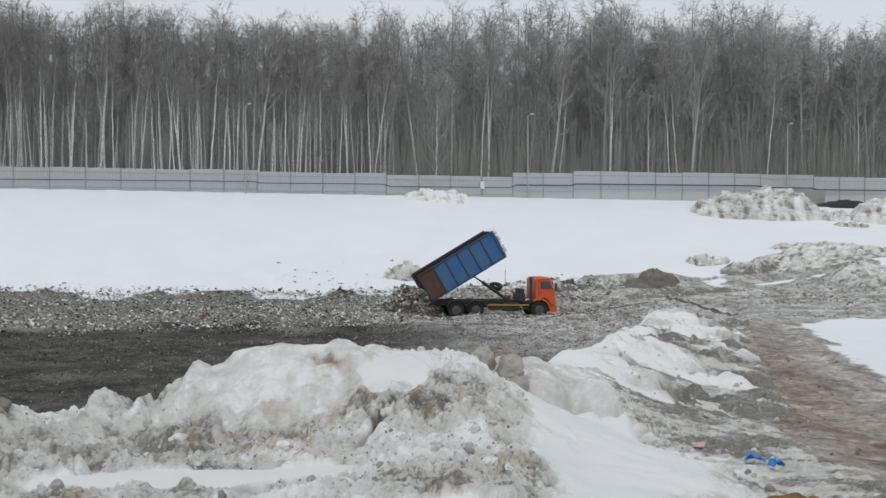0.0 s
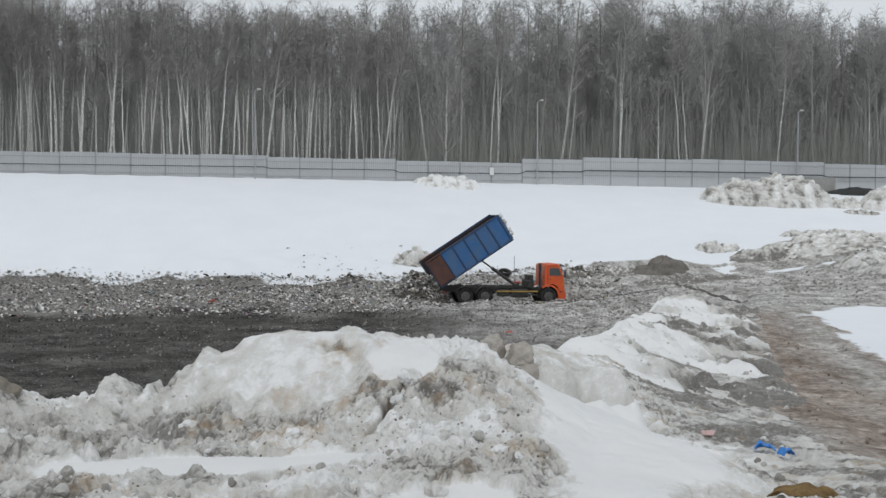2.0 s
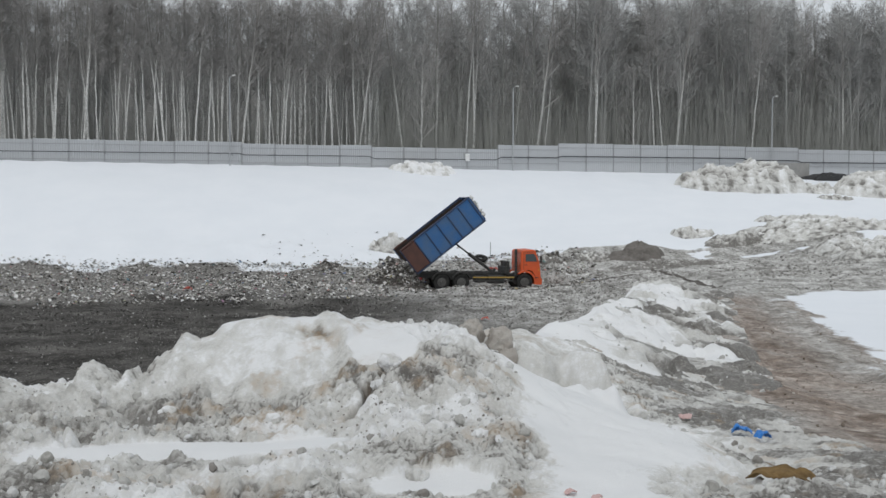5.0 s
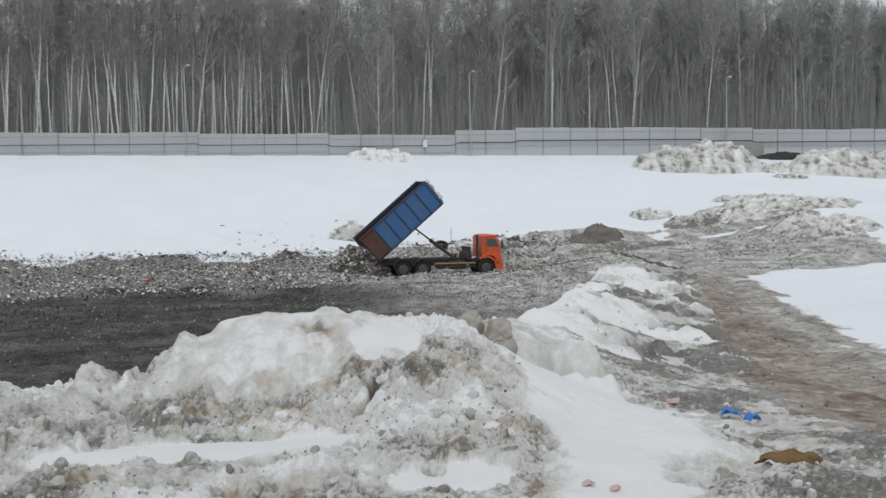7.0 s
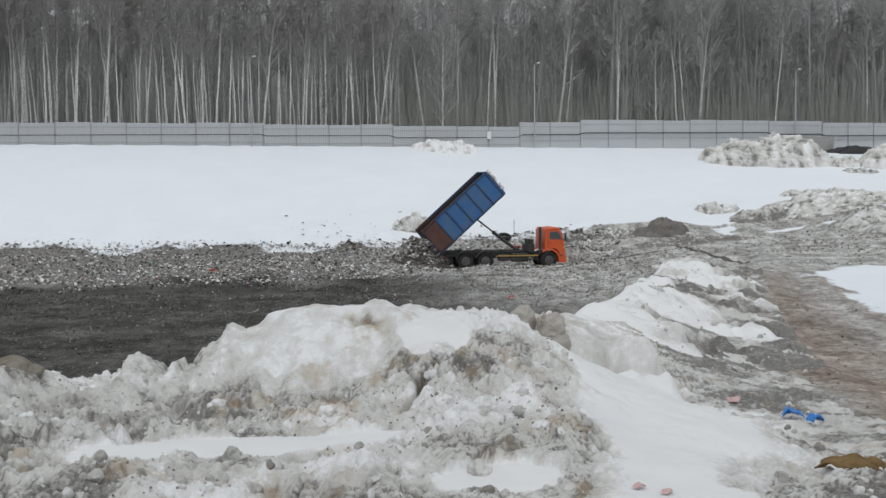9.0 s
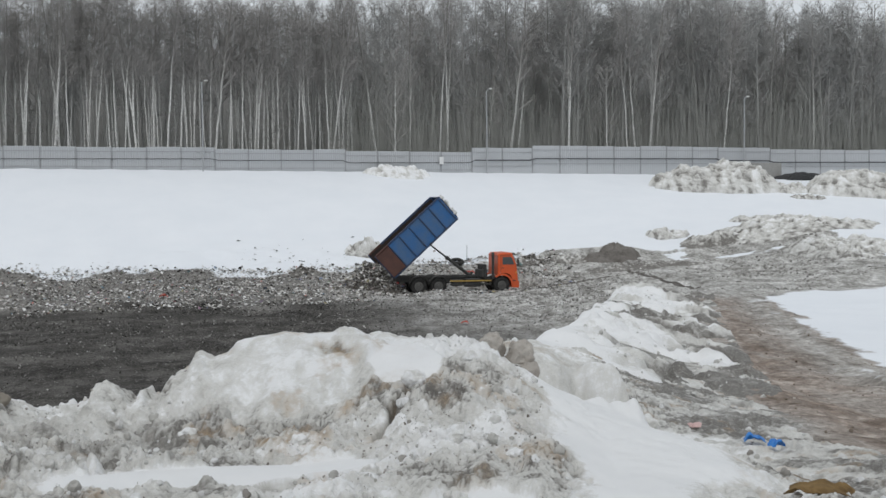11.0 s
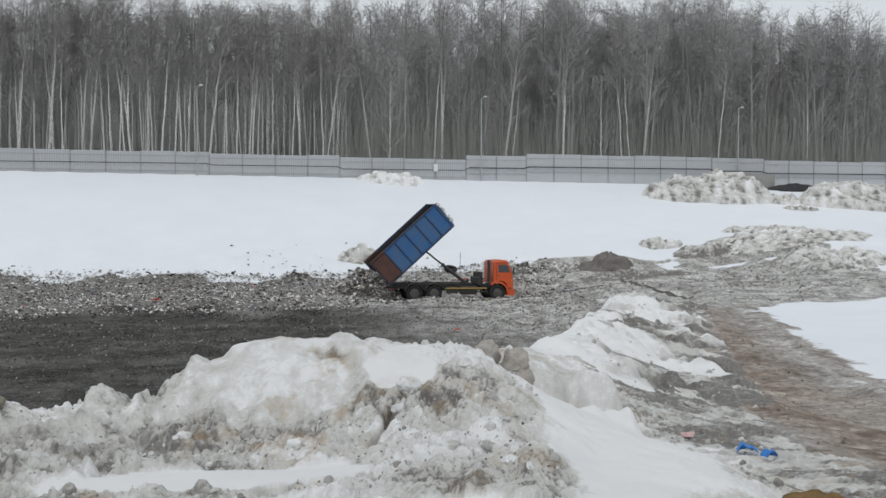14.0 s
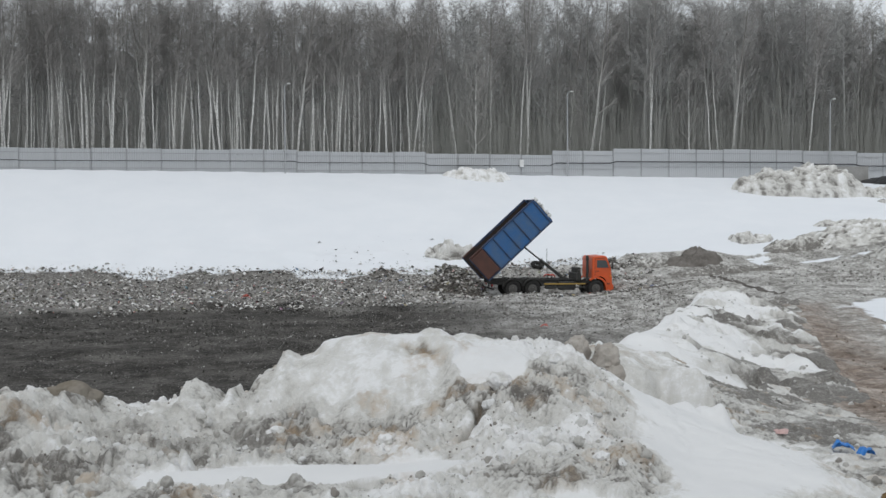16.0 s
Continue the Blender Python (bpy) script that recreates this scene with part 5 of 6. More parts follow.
HEAPS = [
    ("snow_mound", "small heap of ploughed snow below the fence", -0.3, 119.6, 3.2, 1.4, 1.0, 0.0, 1),
    ("snow_mound", "broad heap of dirty snow blocks below the fence", 29.4, 120.6, 6.2, 2.9, 3.2, 0.34, 2),
    ("snow_mound", "low heap of dirty snow beside a larger one", 36.4, 120.6, 2.0, 1.4, 1.1, 0.2, 3),
    ("snow_mound", "large heap of grey dirty snow blocks on the slope", 46.0, 120.8, 7.4, 3.2, 3.4, 0.34, 4),
    ("snow_mound", "low spill of dirty snow at a heap's foot", 37.1, 117.0, 1.6, 0.8, 0.35, 0.45, 5),
    ("snow_mound", "small mound of snow with a dirty foot", 20.6, 100.0, 1.8, 1.1, 0.75, 0.22, 6),
    ("snow_mound", "low mound of mixed snow and soil beside the track", 12.2, 94.2, 1.7, 1.2, 0.5, 0.5, 8),
    ("snow_mound", "mound of grey snow beyond the truck's cab", 9.0, 93.8, 1.5, 1.1, 0.6, 0.7, 9),
    ("snow_mound", "heap of snowy rubble behind the container", -2.1, 97.8, 2.7, 1.4, 1.75, 0.16, 10),
    ("snow_mound", "long bank of snow mixed with grey soil", 29.5, 98.0, 7.5, 3.8, 0.85, 0.24, 12),
    ("snow_mound", "low bank of grey rubble beside the track", 23.2, 96.5, 2.8, 1.6, 0.8, 0.5, 13),
    ("snow_mound", "ridge of dirty snow at the pit's flank", 28.8, 85.0, 3.0, 8.0, 0.8, 0.26, 14),
    ("snow_mound", "top of a snowy bank above the track", 30.8, 104.6, 3.6, 1.4, 0.6, 0.3, 15),
    ("snow_mound", "low clump of snowy refuse at the slope's foot", -7.1, 92.6, 1.2, 0.7, 0.5, 0.7, 16),
    ("snow_mound", "flat mound of grey snow beside the truck", 16.5, 89.0, 4.0, 2.0, 0.4, 0.7, 17),
]
rubbly = []
for nm, lab, *v in HEAPS:
    mound = heap(nm, lab, *v, flat=0.6 if v[1] > 110 else 1.05 if v[-1] == 10 else 0.75)
    if v[-1] in (9, 16):
        rubbly.append(mound)
heap("soil_mound", "dark heap of frozen soil beside the track", 15.3, 93.8, 2.1, 1.4, 0.85, 1.0, 7, SOILHEAP, 0, 0.6, 0.7)
refuse_heap = heap("refuse_mound", "fresh grey heap of refuse tipped out of the container", -2.0, 86.3, 2.0, 1.7, 1.8, 1.0, 18, SOILHEAP, 0, 0.7)


for hx, hy, ha, hb, hh, hs in ((31.8, 96.0, 1.9, 0.8, 0.8, 31), (26.3, 97.2, 1.5, 0.7, 0.7, 32), (28.5, 90.5, 1.6, 0.7, 0.6, 33)):
    heap("soil_mound", "clump of grey frozen soil on a snowy bank", hx, hy, ha, hb, hh, 0.5, hs, SNOW, 12, 1.0)
heap("soil_windrow", "thin dark windrow of soil along a rut", 15.4, 79.0, 11.0, 0.17, 0.07, 1.0, 41, SOILHEAP, 91.5, 0.4)
heap("soil_windrow", "thin dark windrow of soil curving beside the truck", 11.0, 84.5, 4.5, 0.25, 0.08, 1.0, 42, SOILHEAP, 8.0, 0.4)


def scraps_material():
    m, n, l, b = material("mixed_refuse", 0.7)
    g = n.new("ShaderNodeNewGeometry")
    c = ramp(n, l, g.outputs["Random Per Island"], [(0.0, (0.035, 0.033, 0.03)), (0.16, (0.10, 0.09, 0.08)), (0.34, (0.27, 0.25, 0.225)), (0.56, (0.46, 0.44, 0.41)), (0.80, (0.66, 0.65, 0.63)), (0.955, (0.74, 0.74, 0.74)),
                                                   (0.965, (0.50, 0.16, 0.12)), (0.978, (0.10, 0.19, 0.36)), (0.985, (0.10, 0.20, 0.14)), (1.0, (0.42, 0.34, 0.16))])
    l.new(c, b.inputs["Base Color"])
    return m


SCRAPS = scraps_material()


def bits_material(name, stops):
    m, n, l, b = material(name, 0.9)
    g = n.new("ShaderNodeNewGeometry")
    l.new(ramp(n, l, g.outputs["Random Per Island"], stops), b.inputs["Base Color"])
    return m


SOILBITS = bits_material("soil_and_scraps", [(0.0, (0.04, 0.038, 0.035)), (0.42, (0.065, 0.061, 0.056)), (0.70, (0.12, 0.113, 0.105)), (0.86, (0.28, 0.27, 0.255)), (1.0, (0.55, 0.54, 0.52))])
FLOORBITS = bits_material("grey_floor_crumbs", [(0.0, (0.085, 0.08, 0.074)), (0.4, (0.14, 0.132, 0.123)), (0.75, (0.23, 0.22, 0.208)), (1.0, (0.45, 0.44, 0.42))])
MUDBITS = bits_material("mud_clods", [(0.0, (0.11, 0.085, 0.066)), (0.4, (0.17, 0.138, 0.112)), (0.75, (0.30, 0.26, 0.22)), (1.0, (0.52, 0.49, 0.45))])
GRIT = bits_material("soil_grit", [(0.0, (0.12, 0.105, 0.09)), (0.3, (0.24, 0.215, 0.19)), (0.7, (0.38, 0.355, 0.325)), (1.0, (0.50, 0.48, 0.45))])
GREYBITS = bits_material("grey_slush_clods", [(0.0, (0.17, 0.162, 0.15)), (0.4, (0.26, 0.25, 0.235)), (0.75, (0.42, 0.41, 0.39)), (1.0, (0.66, 0.655, 0.64))])


def scatter_scraps(name, label, places, sizes, seed, lift=0.02, steep=0.8, mat=None):
    """Crumpled flat scraps, two folded faces each, lying at the places given."""
    rng = np.random.default_rng(seed)
    n = len(places)
    a = rng.uniform(0, 2 * math.pi, n)
    d1 = np.stack([np.cos(a), np.sin(a), rng.uniform(-steep, steep, n) * 0.6], -1)
    d2 = np.stack([-np.sin(a), np.cos(a), rng.uniform(-steep, steep, n)], -1)
    s1, s2 = sizes * rng.uniform(0.6, 1.3, n), sizes * rng.uniform(0.25, 0.8, n)
    up = np.array([0, 0, 1.0])
    c = places + up * (lift + 0.25 * sizes * rng.uniform(0, 1, n))[:, None]
    q = [c - d1 * s1[:, None] / 2 - d2 * s2[:, None] / 2 * rng.uniform(0.5, 1, n)[:, None], c + d1 * s1[:, None] / 2 - d2 * s2[:, None] / 2, c + d1 * s1[:, None] / 2 * rng.uniform(0.5, 1.1, n)[:, None] + d2 * s2[:, None] / 2,
         c - d1 * s1[:, None] / 2 + d2 * s2[:, None] / 2]
    fold = up * (sizes * rng.uniform(-0.1, 0.35, n))[:, None]
    mid = [(q[0] + q[1]) / 2 + fold, (q[3] + q[2]) / 2 + fold * 0.8]
    V = np.stack([q[0], mid[0], mid[1], q[3], q[1], q[2]], 1).reshape(-1, 3)
    i = np.arange(n)[:, None] * 6
    F = np.concatenate([i + np.array([[0, 1, 2, 3]]), i + np.array([[1, 4, 5, 2]])])
    ob = arrays_object(name, V.tolist(), F.tolist(), [mat or SCRAPS])
    return tagged(ob, label, "refuse", kind="stuff")


rs = np.random.default_rng(3)
xs = rs.uniform(-46, 12, 40000)
ys = refuse_front(xs) - 2.5 + (np.interp(xs, [-10, 0, 8, 12], [93.2, 95.0, 96.4, 97.5]) + 2.5 - refuse_front(xs)) * rs.random(40000) ** 0.9
keep = (fbm(xs, ys, 3.0, 3, 55) + smooth(-2.5, 2.5, ys - refuse_front(xs)) * 1.2 > 0.35) & (rs.random(40000) > smooth(8, 13, xs) * 0.8)
u, v = (xs - 3.4) * 0.98 + (ys - 86.9) * 0.2, (ys - 86.9) * 0.98 - (xs - 3.4) * 0.2
keep &= (np.abs(u) > 5.2) | (np.abs(v) > 2.0) | (rs.random(len(xs)) < 0.12)
xs, ys = xs[keep], ys[keep]
scatter_scraps("refuse_layer", "thick layer of grey, white and brown household refuse", np.stack([xs, ys, full_z(xs, ys)], -1), 0.05 + 0.20 * rs.random(len(xs)) ** 2, 4)
xs, ys = rs.uniform(-36, 15, 80000), rs.uniform(34, 86, 80000)
keep = (fbm(xs, ys * 2.2, 6.0, 4, 56) > -0.55) & (ys < refuse_front(xs)) & (xs < ridge_x(ys) + 0.5)
xs, ys = xs[keep], ys[keep]
west = rs.random(len(xs)) > smooth(-9, 3, xs)
size = (0.022 + 0.08 * rs.random(len(xs)) ** 2.2) * np.clip(ys / 65, 0.6, 1.2)
for sel, nm, lab, mt, k in ((west, "trodden_refuse", "small scraps of refuse trodden into dark soil", SOILBITS, 5), (~west, "grey_rubble", "grey crumbs of soil and refuse on the pit floor", FLOORBITS, 25)):
    scatter_scraps(nm, lab, np.stack([xs, ys, full_z(xs, ys)], -1)[sel], size[sel], k, 0.01, 1.1, mt)
ang, rad = rs.uniform(0, 2 * math.pi, 3000), np.sqrt(rs.random(3000))
xs, ys = -2.0 + 2.1 * rad * np.cos(ang), 86.3 + 1.8 * rad * np.sin(ang)
scatter_scraps("tipped_refuse", "loose grey refuse spilled at the container's mouth", np.stack([xs, ys, full_z(xs, ys) + 1.72 * (1 - rad ** 2) ** 0.75], -1), 0.07 + 0.22 * rs.random(3000) ** 2, 6, 0.05, 1.0)
for k, mound in enumerate(rubbly):
    pts = np.array([p.co[:] for p in mound.data.vertices])
    pts = pts[rs.permutation(len(pts))[:420]]
    pts = pts[fbm(pts[:, 0], pts[:, 1], 0.8, 3, 60 + k) > -0.15]
    scatter_scraps("mound_rubble", "dark and pale scraps mixed into a mound of snow", pts, 0.06 + 0.26 * rs.random(len(pts)) ** 2, 70 + k, 0.02, 1.0)
xs = rs.uniform(-44, 9, 1100)
edge = np.interp(xs, [-60, -10, 0, 8, 12, 20, 30, 45], [92.6, 92.8, 94.5, 96, 98, 101, 104, 104])
ys = edge + 0.2 + np.abs(rs.normal(0, 0.8, 1100)) * (0.5 + 0.5 * (fbm(xs, 0 * xs, 5.0, 2, 58) > 0))
fx, fy = rs.uniform(-13, -2.5, 46), 95.5 + 7 * rs.random(46) ** 2
scatter_scraps("blown_refuse", "dark scraps blown onto the snow beside the tipping place", np.stack([fx, fy, full_z(fx, fy)], -1), 0.06 + 0.26 * rs.random(46) ** 2, 77, 0.01, 0.4, SOILBITS)
scatter_scraps("snow_edge_refuse", "dark scraps and weeds poking out of the snow's edge", np.stack([xs, ys, full_z(xs, ys)], -1), 0.08 + 0.25 * rs.random(1100) ** 2, 7, 0.02, 1.0)


# clods of dirty snow and stones
def clod_material():
    m, n, l, b = material("snow_clods", 0.75)
    g = n.new("ShaderNodeNewGeometry")
    base = ramp(n, l, g.outputs["Random Per Island"], [(0.0, (0.24, 0.22, 0.20)), (0.08, (0.42, 0.41, 0.385)), (0.5, (0.56, 0.555, 0.535)), (1.0, (0.74, 0.745, 0.75))])
    fine = noise_node(n, l, 30.0, 5, 0.7)
    l.new(mix(n, l, 0.6, base, ramp(n, l, fine, [(0.3, (0.5, 0.48, 0.45)), (0.65, (1, 1, 1))]), "MULTIPLY"), b.inputs["Base Color"])
    bump(n, l, b, fine, 0.6, 0.01)
    return m


CLODS = clod_material()


def clod_mesh(rng, sub):
    bm = bmesh.new()
    bmesh.ops.create_icosphere(bm, subdivisions=sub, radius=1)
    o = Vector((rng.uniform(0, 99), rng.uniform(0, 99), rng.uniform(0, 99)))
    for v in bm.verts:
        d = v.co.normalized()
        v.co = d * (1 + 0.38 * noise.noise(d * 1.3 + o) + 0.2 * noise.noise(d * 3.1 + o))
    V = np.array([v.co[:] for v in bm.verts])
    F = np.array([[v.index for v in f.verts] for f in bm.faces])
    bm.free()
    return V, F


def scatter_clods(name, label, places, sizes, seed, sub=2, mat=None):
    rng = random.Random(seed)
    shapes = [clod_mesh(rng, sub) for _ in range(9)]
    VV, FF, n = [], [], 0
    for p, s in zip(places, sizes):
        V, F = shapes[rng.randrange(9)]
        R = np.array(Euler((rng.uniform(0, 6), rng.uniform(0, 6), rng.uniform(0, 6))).to_matrix())
        W = (V * np.array([1, rng.uniform(0.7, 1), rng.uniform(0.55, 0.9)])) @ R.T * s + p
        VV.append(W)
        FF.append(F + n)
        n += len(V)
    ob = arrays_object(name, np.concatenate(VV).tolist(), np.concatenate(FF).tolist(), [mat or CLODS])
    return tagged(ob, label, "snow clods", kind="stuff")


n = 3200
xs, ys = rs.uniform(-4.4, 4.4, n), rs.uniform(6.0, 19.0, n) ** 1.0
ys = 6.0 + (ys - 6.0) * rs.random(n) ** 0.4
keep = (bank_soft(xs, ys) < 0.35) & (bank_packed(xs, ys) < 0.3) & ((ys < bank_crest(xs) - 0.3) | (ys > 12.5)) & (fbm(xs, ys, 1.0, 3, 130) > -0.25)
xs, ys = xs[keep], ys[keep]
size = 0.010 + 0.042 * rs.random(len(xs)) ** 3
scatter_clods("snow_clods", "countless clods of dirty snow and ice on the bank", np.stack([xs, ys, bank_z(xs, ys) + size * 0.1], -1), size, 8)
n = 9000
xs, ys = rs.uniform(-3.9, 1.0, n), rs.uniform(6.6, 10.3, n)
keep = (bank_soft(xs, ys) < 0.2) & (bank_packed(xs, ys) < 0.25) & (fbm(xs, ys, 0.5, 4, 131) > -0.05)
xs, ys = xs[keep], ys[keep]
size = 0.003 + 0.011 * rs.random(len(xs)) ** 3
dark = rs.random(len(xs)) < 0.5
at = np.stack([xs, ys, bank_z(xs, ys) + size * 0.15], -1)
scatter_clods("bank_grit", "dark crumbs of soil and stone frozen into the bank", at[dark], size[dark], 21, 1, GRIT)
scatter_clods("snow_crumbs", "small pale crumbs of snow on the bank", at[~dark], size[~dark] * 1.3, 22, 1)
n = 2600
xs, ys = rs.uniform(1.5, 15, n), rs.uniform(18, 58, n)
d = xs - ridge_x(ys)
keep = (d > 0.3) & (d < 3.4)
xs, ys = xs[keep], ys[keep]
size = 0.02 + 0.06 * rs.random(len(xs)) ** 3
scatter_clods("ridge_clods", "clods of grey snow and soil on the ridge's flank", np.stack([xs, ys, np.maximum(full_z(xs, ys), flank_z(xs, ys))], -1), size, 9, 1)


ys = 13 + 50 * rs.random(3000) ** 1.3
us = rs.normal(0, 1.3, 3000)
xs = road_x(ys) + us
keep = (ground_cover(xs, ys, 0)[0] < 0.35) & (np.abs(us) < 3.2) & (rs.random(3000) < 0.55) & (xs > bank_side(ys) + 0.2) & (fbm(us * 2.0, ys * 0.5, 1.0, 3, 140) > -0.2)
xs, ys = xs[keep], ys[keep]
scatter_clods("track_clods", "brown clods of churned mud along the track", np.stack([xs, ys, full_z(xs, ys)], -1), 0.008 + 0.026 * rs.random(len(xs)) ** 3, 19, 1, MUDBITS)
xs, ys = rs.uniform(3, 40, 12000), rs.uniform(58, 98, 12000)
keep = (ground_cover(xs, ys, 0)[0] < 0.35) & (fbm(xs, ys, 3.0, 3, 141) > -0.1) & (xs > 3 + (86 - ys) * 0.2) & (xs < 14 + (ys - 50) * 0.6)
xs, ys = xs[keep], ys[keep]
scatter_clods("slush_clods", "grey clods of frozen slush beside the track", np.stack([xs, ys, full_z(xs, ys)], -1), 0.025 + 0.11 * rs.random(len(xs)) ** 3, 20, 1, GREYBITS)


def top_z(x, y, r=0.08):
    """The highest of the bank round a place."""
    g = np.linspace(-r, r, 9)
    X, Y = np.meshgrid(x + g, y + g)
    return float(np.maximum(bank_z(X, Y), sheet_z(X, Y)).max())


def chunk(x, y, s, name, label, mat, seed, sink=0.35, flat=0.8, turn=None, z=None):
    rng = random.Random(seed)
    bm = bmesh.new()
    bmesh.ops.create_icosphere(bm, subdivisions=4, radius=1)
    o = Vector((seed * 3.1, seed * 1.7, seed))
    for v in bm.verts:
        d = v.co.normalized()
        v.co = d * (1 + 0.45 * noise.noise(d * 1.1 + o) + 0.20 * noise.noise(d * 2.7 + o) + 0.08 * noise.noise(d * 6 + o) + 0.04 * noise.noise(d * 14 + o))
        v.co.z *= flat
    bmesh.ops.scale(bm, vec=(s, s * 0.85, s), verts=bm.verts[:])
    ob = mesh_object(name, bm, mat)
    col = ob.data.color_attributes.new("cover", "FLOAT_COLOR", "POINT")
    co = np.empty(len(ob.data.vertices) * 3)
    ob.data.vertices.foreach_get("co", co)
    co = co.reshape(-1, 3)
    D = np.clip(0.30 + 0.35 * fbm(co[:, 0] + seed, co[:, 2], s, 3, seed), 0, 1)
    col.data.foreach_set("color", np.stack([D, 0 * D, 0 * D, 1 + 0 * D], -1).astype(np.float32).ravel())
    ob.location = (x, y, float(bank_z(x, y)) + s * (flat - sink * 2) * 0.5 if z is None else z)
    ob.rotation_euler = (0, 0, rng.uniform(0, 6) if turn is None else turn)
    return tagged(ob, label, "snow block")


BROWNICE = worn("brown_stained_ice", (0.44, 0.41, 0.37), (0.18, 0.148, 0.12), 0.6, 0, 3, 25, 0.8, 0.01)
HOLLOW_SHADE = worn("dark_hollow_shade", (0.06, 0.045, 0.032), (0.12, 0.095, 0.07), 0.95, 0, 8, 40, 0.7, 0.01)
ROCK = worn("brown_boulder", (0.19, 0.165, 0.13), (0.34, 0.315, 0.28), 0.85, 0, 4, 30, 0.8, 0.01)
CHUNKS = [
          (-1.1, 8.9, 0.06, 9, False), (-0.30, 9.6, 0.09, 10, False), (0.1, 9.9, 0.07, 11, False), (-0.05, 8.6, 0.08, 12, False),
          (0.30, 8.4, 0.06, 13, False), (-0.6, 8.3, 0.07, 14, False), (0.15, 11.0, 0.05, 15, False), (-3.0, 8.6, 0.06, 18, False), (-1.9, 9.3, 0.07, 19, False),
          (1.9, 13.6, 0.16, 20, False), (1.55, 13.4, 0.14, 21, False), (2.25, 14.2, 0.14, 22, False), (-0.1, 7.8, 0.07, 23, False), (-3.6, 8.3, 0.07, 25, False)]
for x, y, z, s, k in ((0.325, 10.60, 5.075, 0.11, 4), (0.545, 10.62, 4.99, 0.12, 9), (0.60, 10.55, 4.84, 0.10, 28), (0.36, 10.50, 4.90, 0.07, 27)):
    chunk(x, y, s, "ice_block", "brown-stained block of dirty ice on the snow bank", BROWNICE, k, 0.2, 1.1, None, z)
chunk(-3.54, 9.82, 0.21, "boulder", "brown rounded boulder half sunk in the bank", ROCK, 31, 0.2, 0.62, 0.3, 4.775)
# added dark lump in place of the shadowed hole beside the ice blocks
chunk(0.49, 10.44, 0.065, "hollow_shade_lump", "dark lump standing in for the shaded hollow between ice blocks", HOLLOW_SHADE, 29, 0.2, 1.0, None, 4.87)
for x, y, s, k, brown in CHUNKS:
    chunk(x, y, s, "ice_block" if brown else "snow_block", "brown-stained block of dirty ice on the snow bank" if brown else "rounded block of packed grey snow on the bank", BROWNICE if brown else SNOW, k,
          *((-0.1, 1.1) if brown else (0.35, 0.8)))


# lamp posts in front of the fence
def build_lamp():
    t = tagged(new("lamp_post"), "slim galvanised lamp post with a short arm beside the fence", "lamp post", "lamp posts along the fence")
    bm = bmesh.new()
    rod(bm, (0, 0, 0), (0, 0, 8.2), 0.075, 10, 0.05)
    part("pole", bm, GALV, t)
    bm = bmesh.new()
    rod(bm, (0, 0, 8.15), (0.26, -0.10, 8.34), 0.03, 8)
    part("arm", bm, GALV, t)
    bm = bmesh.new()
    box(bm, 0.20, 0.52, -0.20, -0.05, 8.30, 8.40, 0.02)
    part("lamp_head", bm, WHITE, t)
    return t


lamp = build_lamp()
for k, s in enumerate((-4.8, 23.1, -31.7, -60.5, 51.9)):
    p = fence_at(s) + Vector((0.1, -0.45, 0))
    m = pose(p.x, p.y, float(ground_z(p.x, p.y)) - 0.3, 0, 0, 8)
    if k:
        copy_thing(lamp, m)
    else:
        lamp.matrix_world = m

bm = bmesh.new()
box(bm, -0.2, 0.2, -0.22, 0.0, -0.35, 0.35, 0.03)
cabinet = mesh_object("junction_box", bm, WHITE)
p = fence_at(-9.3)
cabinet.matrix_world = pose(p.x, p.y - 0.06, 10.1, 0, 0, 15.8)
tagged(cabinet, "small white electrical box fixed on the fence", "electrical box")

# black tarpaulin and slab by the right heaps
heap("tarpaulin", "black tarpaulin heaped against the fence foot", 41.2, 129.4, 3.8, 1.0, 0.95, 1.0, 30, worn("black_plastic", (0.012, 0.012, 0.013), (0.03, 0.03, 0.03), 0.45), 12, 0.3)
bm = bmesh.new()
box(bm, -2.6, 2.6, -0.2, 0.2, -1.2, 0.75, 0.03)
slab = mesh_object("concrete_block", bm, worn("grey_concrete", (0.34, 0.335, 0.32), (0.22, 0.215, 0.21), 0.9))
slab.matrix_world = pose(35.8, 128.7, float(ground_z(35.8, 128.7)) + 0.8, 0, 0, 15.8)
tagged(slab, "long grey concrete block below the fence", "concrete block")

# marker stick, tyre and a red rag behind the truck
bm = bmesh.new()
rod(bm, (0, 0, -0.3), (0.02, 0, 2.2), 0.022, 6)
stick = mesh_object("marker_stick", bm, POST)
stick.location = (4.35, 91.0, float(full_z(4.35, 91.0)))
tagged(stick, "thin upright marker stick in the refuse", "stick")
bm = bmesh.new()
for k in range(24):
    a0, a1 = 2 * math.pi * k / 24, 2 * math.pi * (k + 1) / 24
    for j in range(8):
        b0, b1 = 2 * math.pi * j / 8, 2 * math.pi * (j + 1) / 8
        f = lambda a, b: bm.verts.new(((0.36 + 0.15 * math.cos(b)) * math.cos(a), (0.36 + 0.15 * math.cos(b)) * math.sin(a), 0.13 * math.sin(b)))
        bm.faces.new((f(a0, b0), f(a1, b0), f(a1, b1), f(a0, b1)))
bmesh.ops.remove_doubles(bm, verts=bm.verts[:], dist=0.001)
tyre = mesh_object("old_tyre", bm, RUBBER, flat=False)
tyre.matrix_world = pose(3.85, 94.8, float(full_z(3.85, 94.8)) + 0.26, 24, 6, 0)
tagged(tyre, "discarded black tyre lying on the refuse", "tyre")


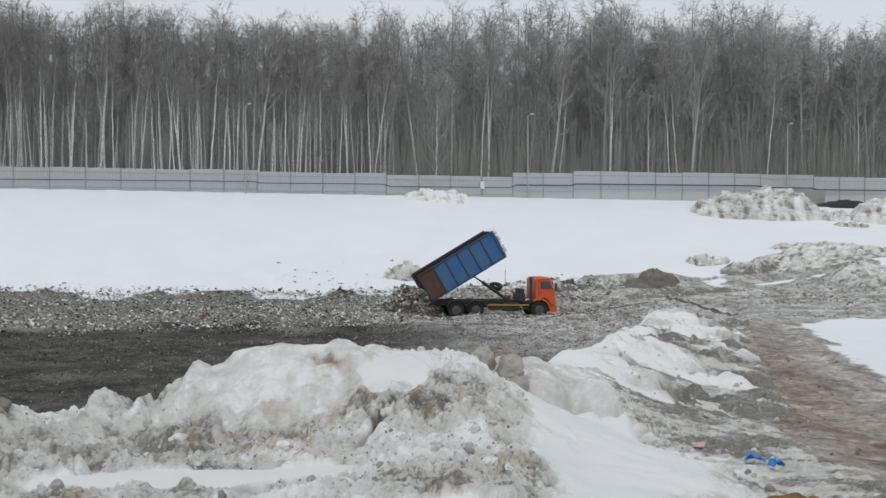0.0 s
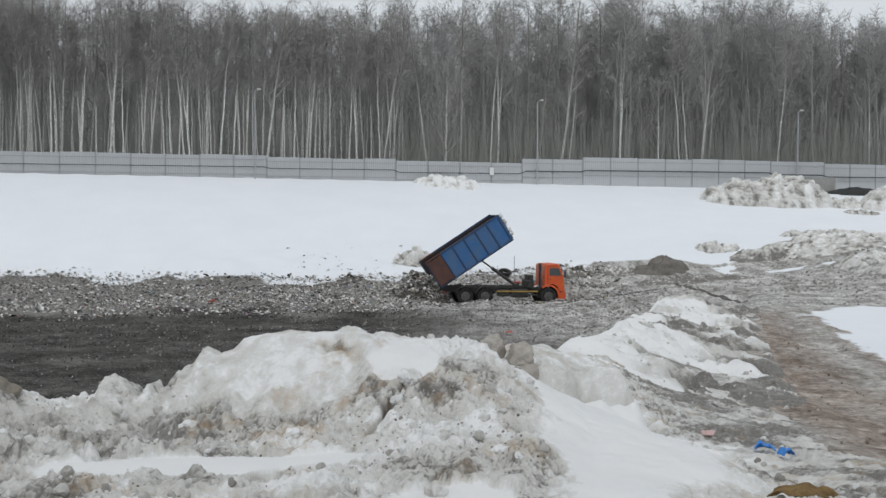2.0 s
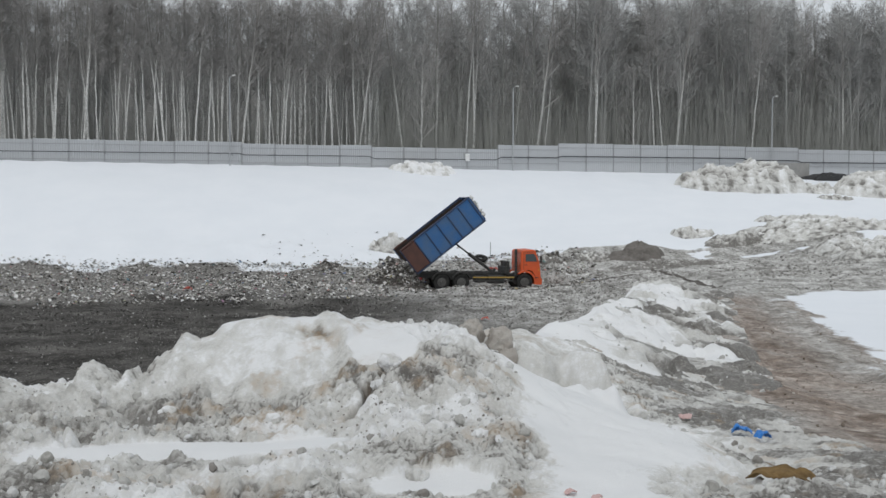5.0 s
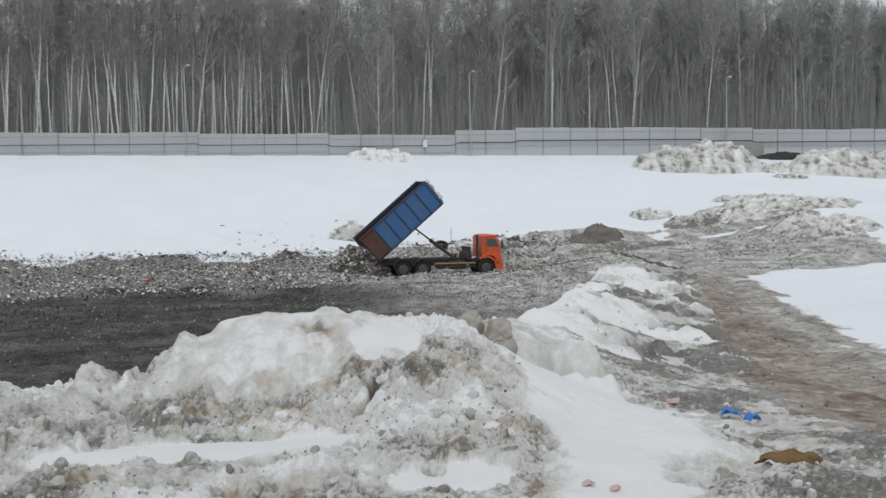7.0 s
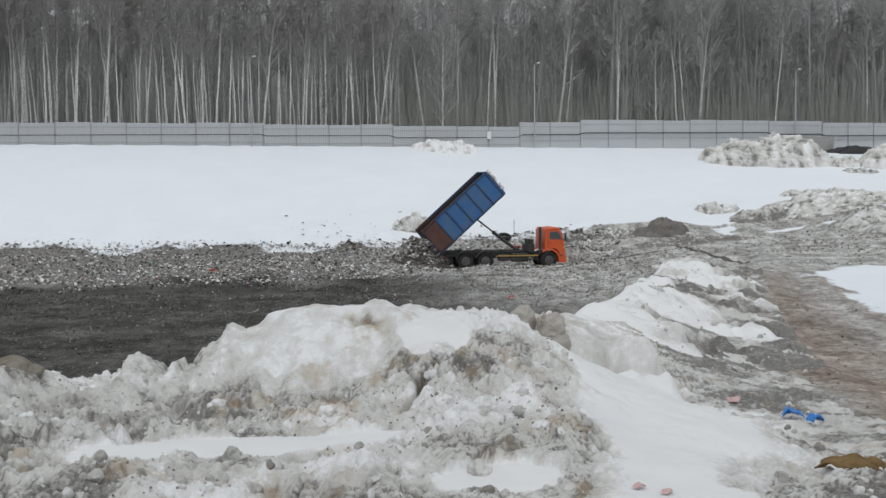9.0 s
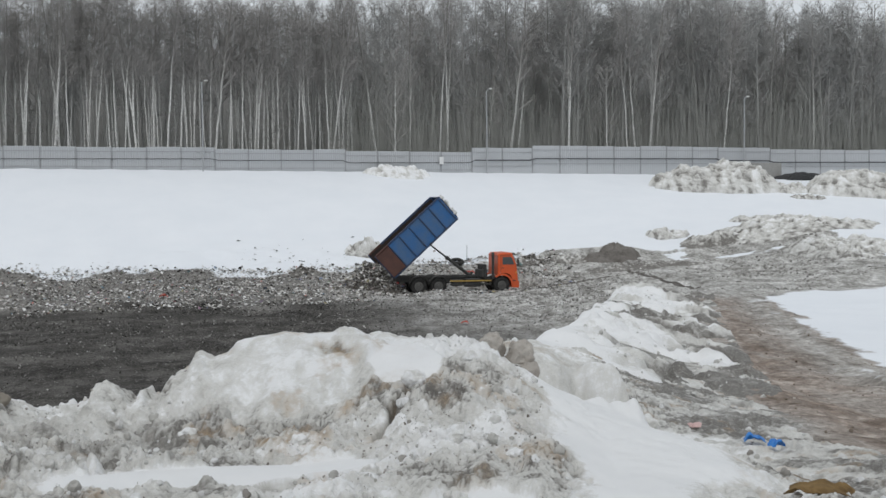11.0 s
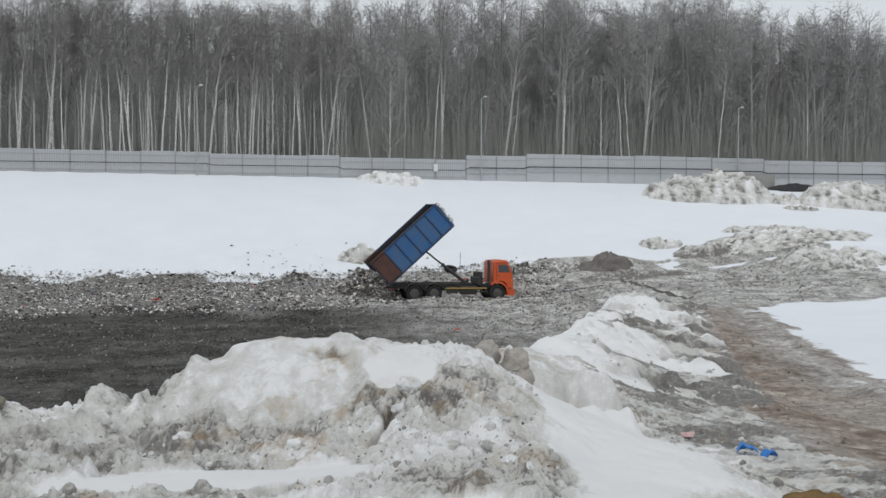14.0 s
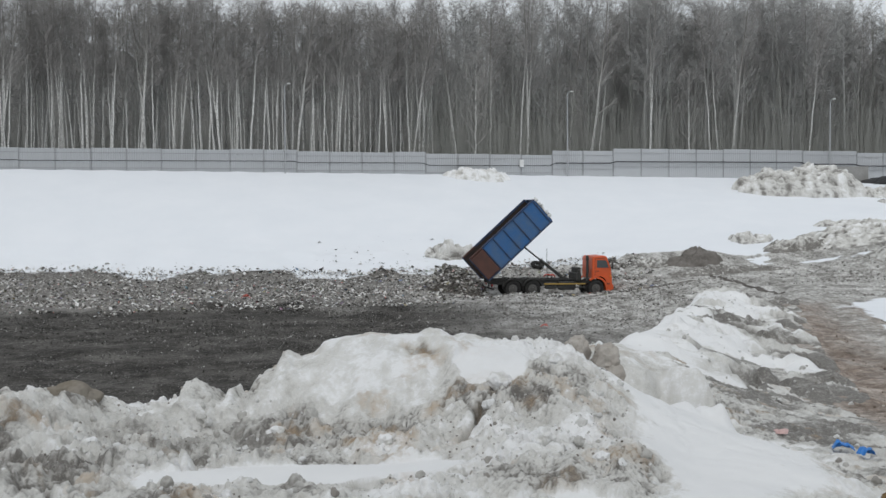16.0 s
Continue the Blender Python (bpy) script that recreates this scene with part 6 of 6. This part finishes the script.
def rag(name, label, x, y, lx, ly, h, mat, seed, z, turn=0.0, tip=0.0):
    """A crumpled sheet with thickness."""
    n = 14
    V = []
    for i in range(n):
        for j in range(n):
            u, v = i / (n - 1) - 0.5, j / (n - 1) - 0.5
            k = 1 - 0.5 * abs(u)
            V.append((u * lx * (1 + 0.2 * float(fbm(v * 3, seed, 1, 2, seed))), v * ly * k, h * (0.35 + 0.9 * float(lumps(u * 2.2 + seed, v * 2.2, 0.8, 2, seed))) * (1 - (2 * u) ** 4 * 0.7)))
    F = [(i * n + j, i * n + j + 1, (i + 1) * n + j + 1, (i + 1) * n + j) for i in range(n - 1) for j in range(n - 1)]
    ob = arrays_object(name, V, F, [mat], False)
    so = ob.modifiers.new("thick", "SOLIDIFY")
    so.thickness = 0.006
    ob.matrix_world = pose(x, y, z, tip, 0, turn)
    return tagged(ob, label, "litter")


BLUEBAG = worn("blue_plastic_film", (0.03, 0.22, 0.62), (0.02, 0.12, 0.40), 0.35, 0, 6, 40, 0.6)
REDRAG = worn("faded_red_film", (0.55, 0.10, 0.07), (0.35, 0.10, 0.08), 0.5)
for x, y, lx, ly, h, k, tr in ((3.28, 13.6, 0.18, 0.20, 0.09, 3, -12), (3.42, 13.3, 0.13, 0.16, 0.08, 4, 25)):
    rag("plastic_bag", "torn blue plastic bag lying on dirty snow", x, y, lx, ly, h, BLUEBAG, k, top_z(x, y, 0.12) - 0.01, tr)
rag("red_rag", "faded red rag on the refuse behind the truck", 4.5, 90.0, 0.7, 0.5, 0.3, REDRAG, 5, float(full_z(4.5, 90.0)) + 0.25)
rag("red_bag", "red plastic scrap on the pit floor", 2.9, 66.0, 0.35, 0.25, 0.2, REDRAG, 6, float(full_z(2.9, 66.0)))
rag("red_bag", "faded red scrap amid grey refuse", -15.0, 80.0, 0.5, 0.35, 0.3, REDRAG, 7, float(full_z(-15.0, 80.0)) + 0.1)
CARD = worn("wet_brown_board", (0.25, 0.165, 0.075), (0.09, 0.062, 0.036), 0.85, 0, 9, 40, 0.9, 0.006)
rag("cardboard", "wet brown sheet of torn board on snow", 2.30, 8.55, 0.42, 0.20, 0.075, CARD, 8, top_z(2.30, 8.55) - 0.02, -26, 12)
PINK = worn("faded_pink_paper", (0.62, 0.43, 0.41), (0.5, 0.33, 0.31), 0.7)
for x, y, lx, ly, h, k in ((0.80, 7.62, 0.07, 0.05, 0.025, 11), (0.95, 7.56, 0.08, 0.05, 0.025, 12), (2.88, 14.6, 0.22, 0.16, 0.05, 13)):
    rag("paper_scrap", "faded pink scrap of paper on the snow", x, y, lx, ly, h, PINK, k, top_z(x, y, 0.05) - 0.005, 20.0 * k)


# ---- keyed motion ----
def motions():
    times = [round(0.5 * k, 1) for k in range(33)]
    walk(truck, [(t, truck_pose(t)) for t in times])
    walk(container, [(t, truck_pose(t) @ Matrix.Translation(PIVOT) @ pose(0, 0, 0, 0, -tilt_at(t), 0)) for t in times])
    walk(ram, [(t, Matrix.Translation(RAM_FOOT) @ ram_turn(t)) for t in times])
    walk(piston, [(t, Matrix.Translation(ram_head(t)) @ ram_turn(t)) for t in times])
    for w in wheels:
        turn0 = w.location.copy()
        walk(w, [(t, Matrix.Translation(turn0) @ Matrix.Rotation(float(np.interp(t, *zip(*DRIVE))) / 0.53, 4, "Y")) for t in times])


motions()
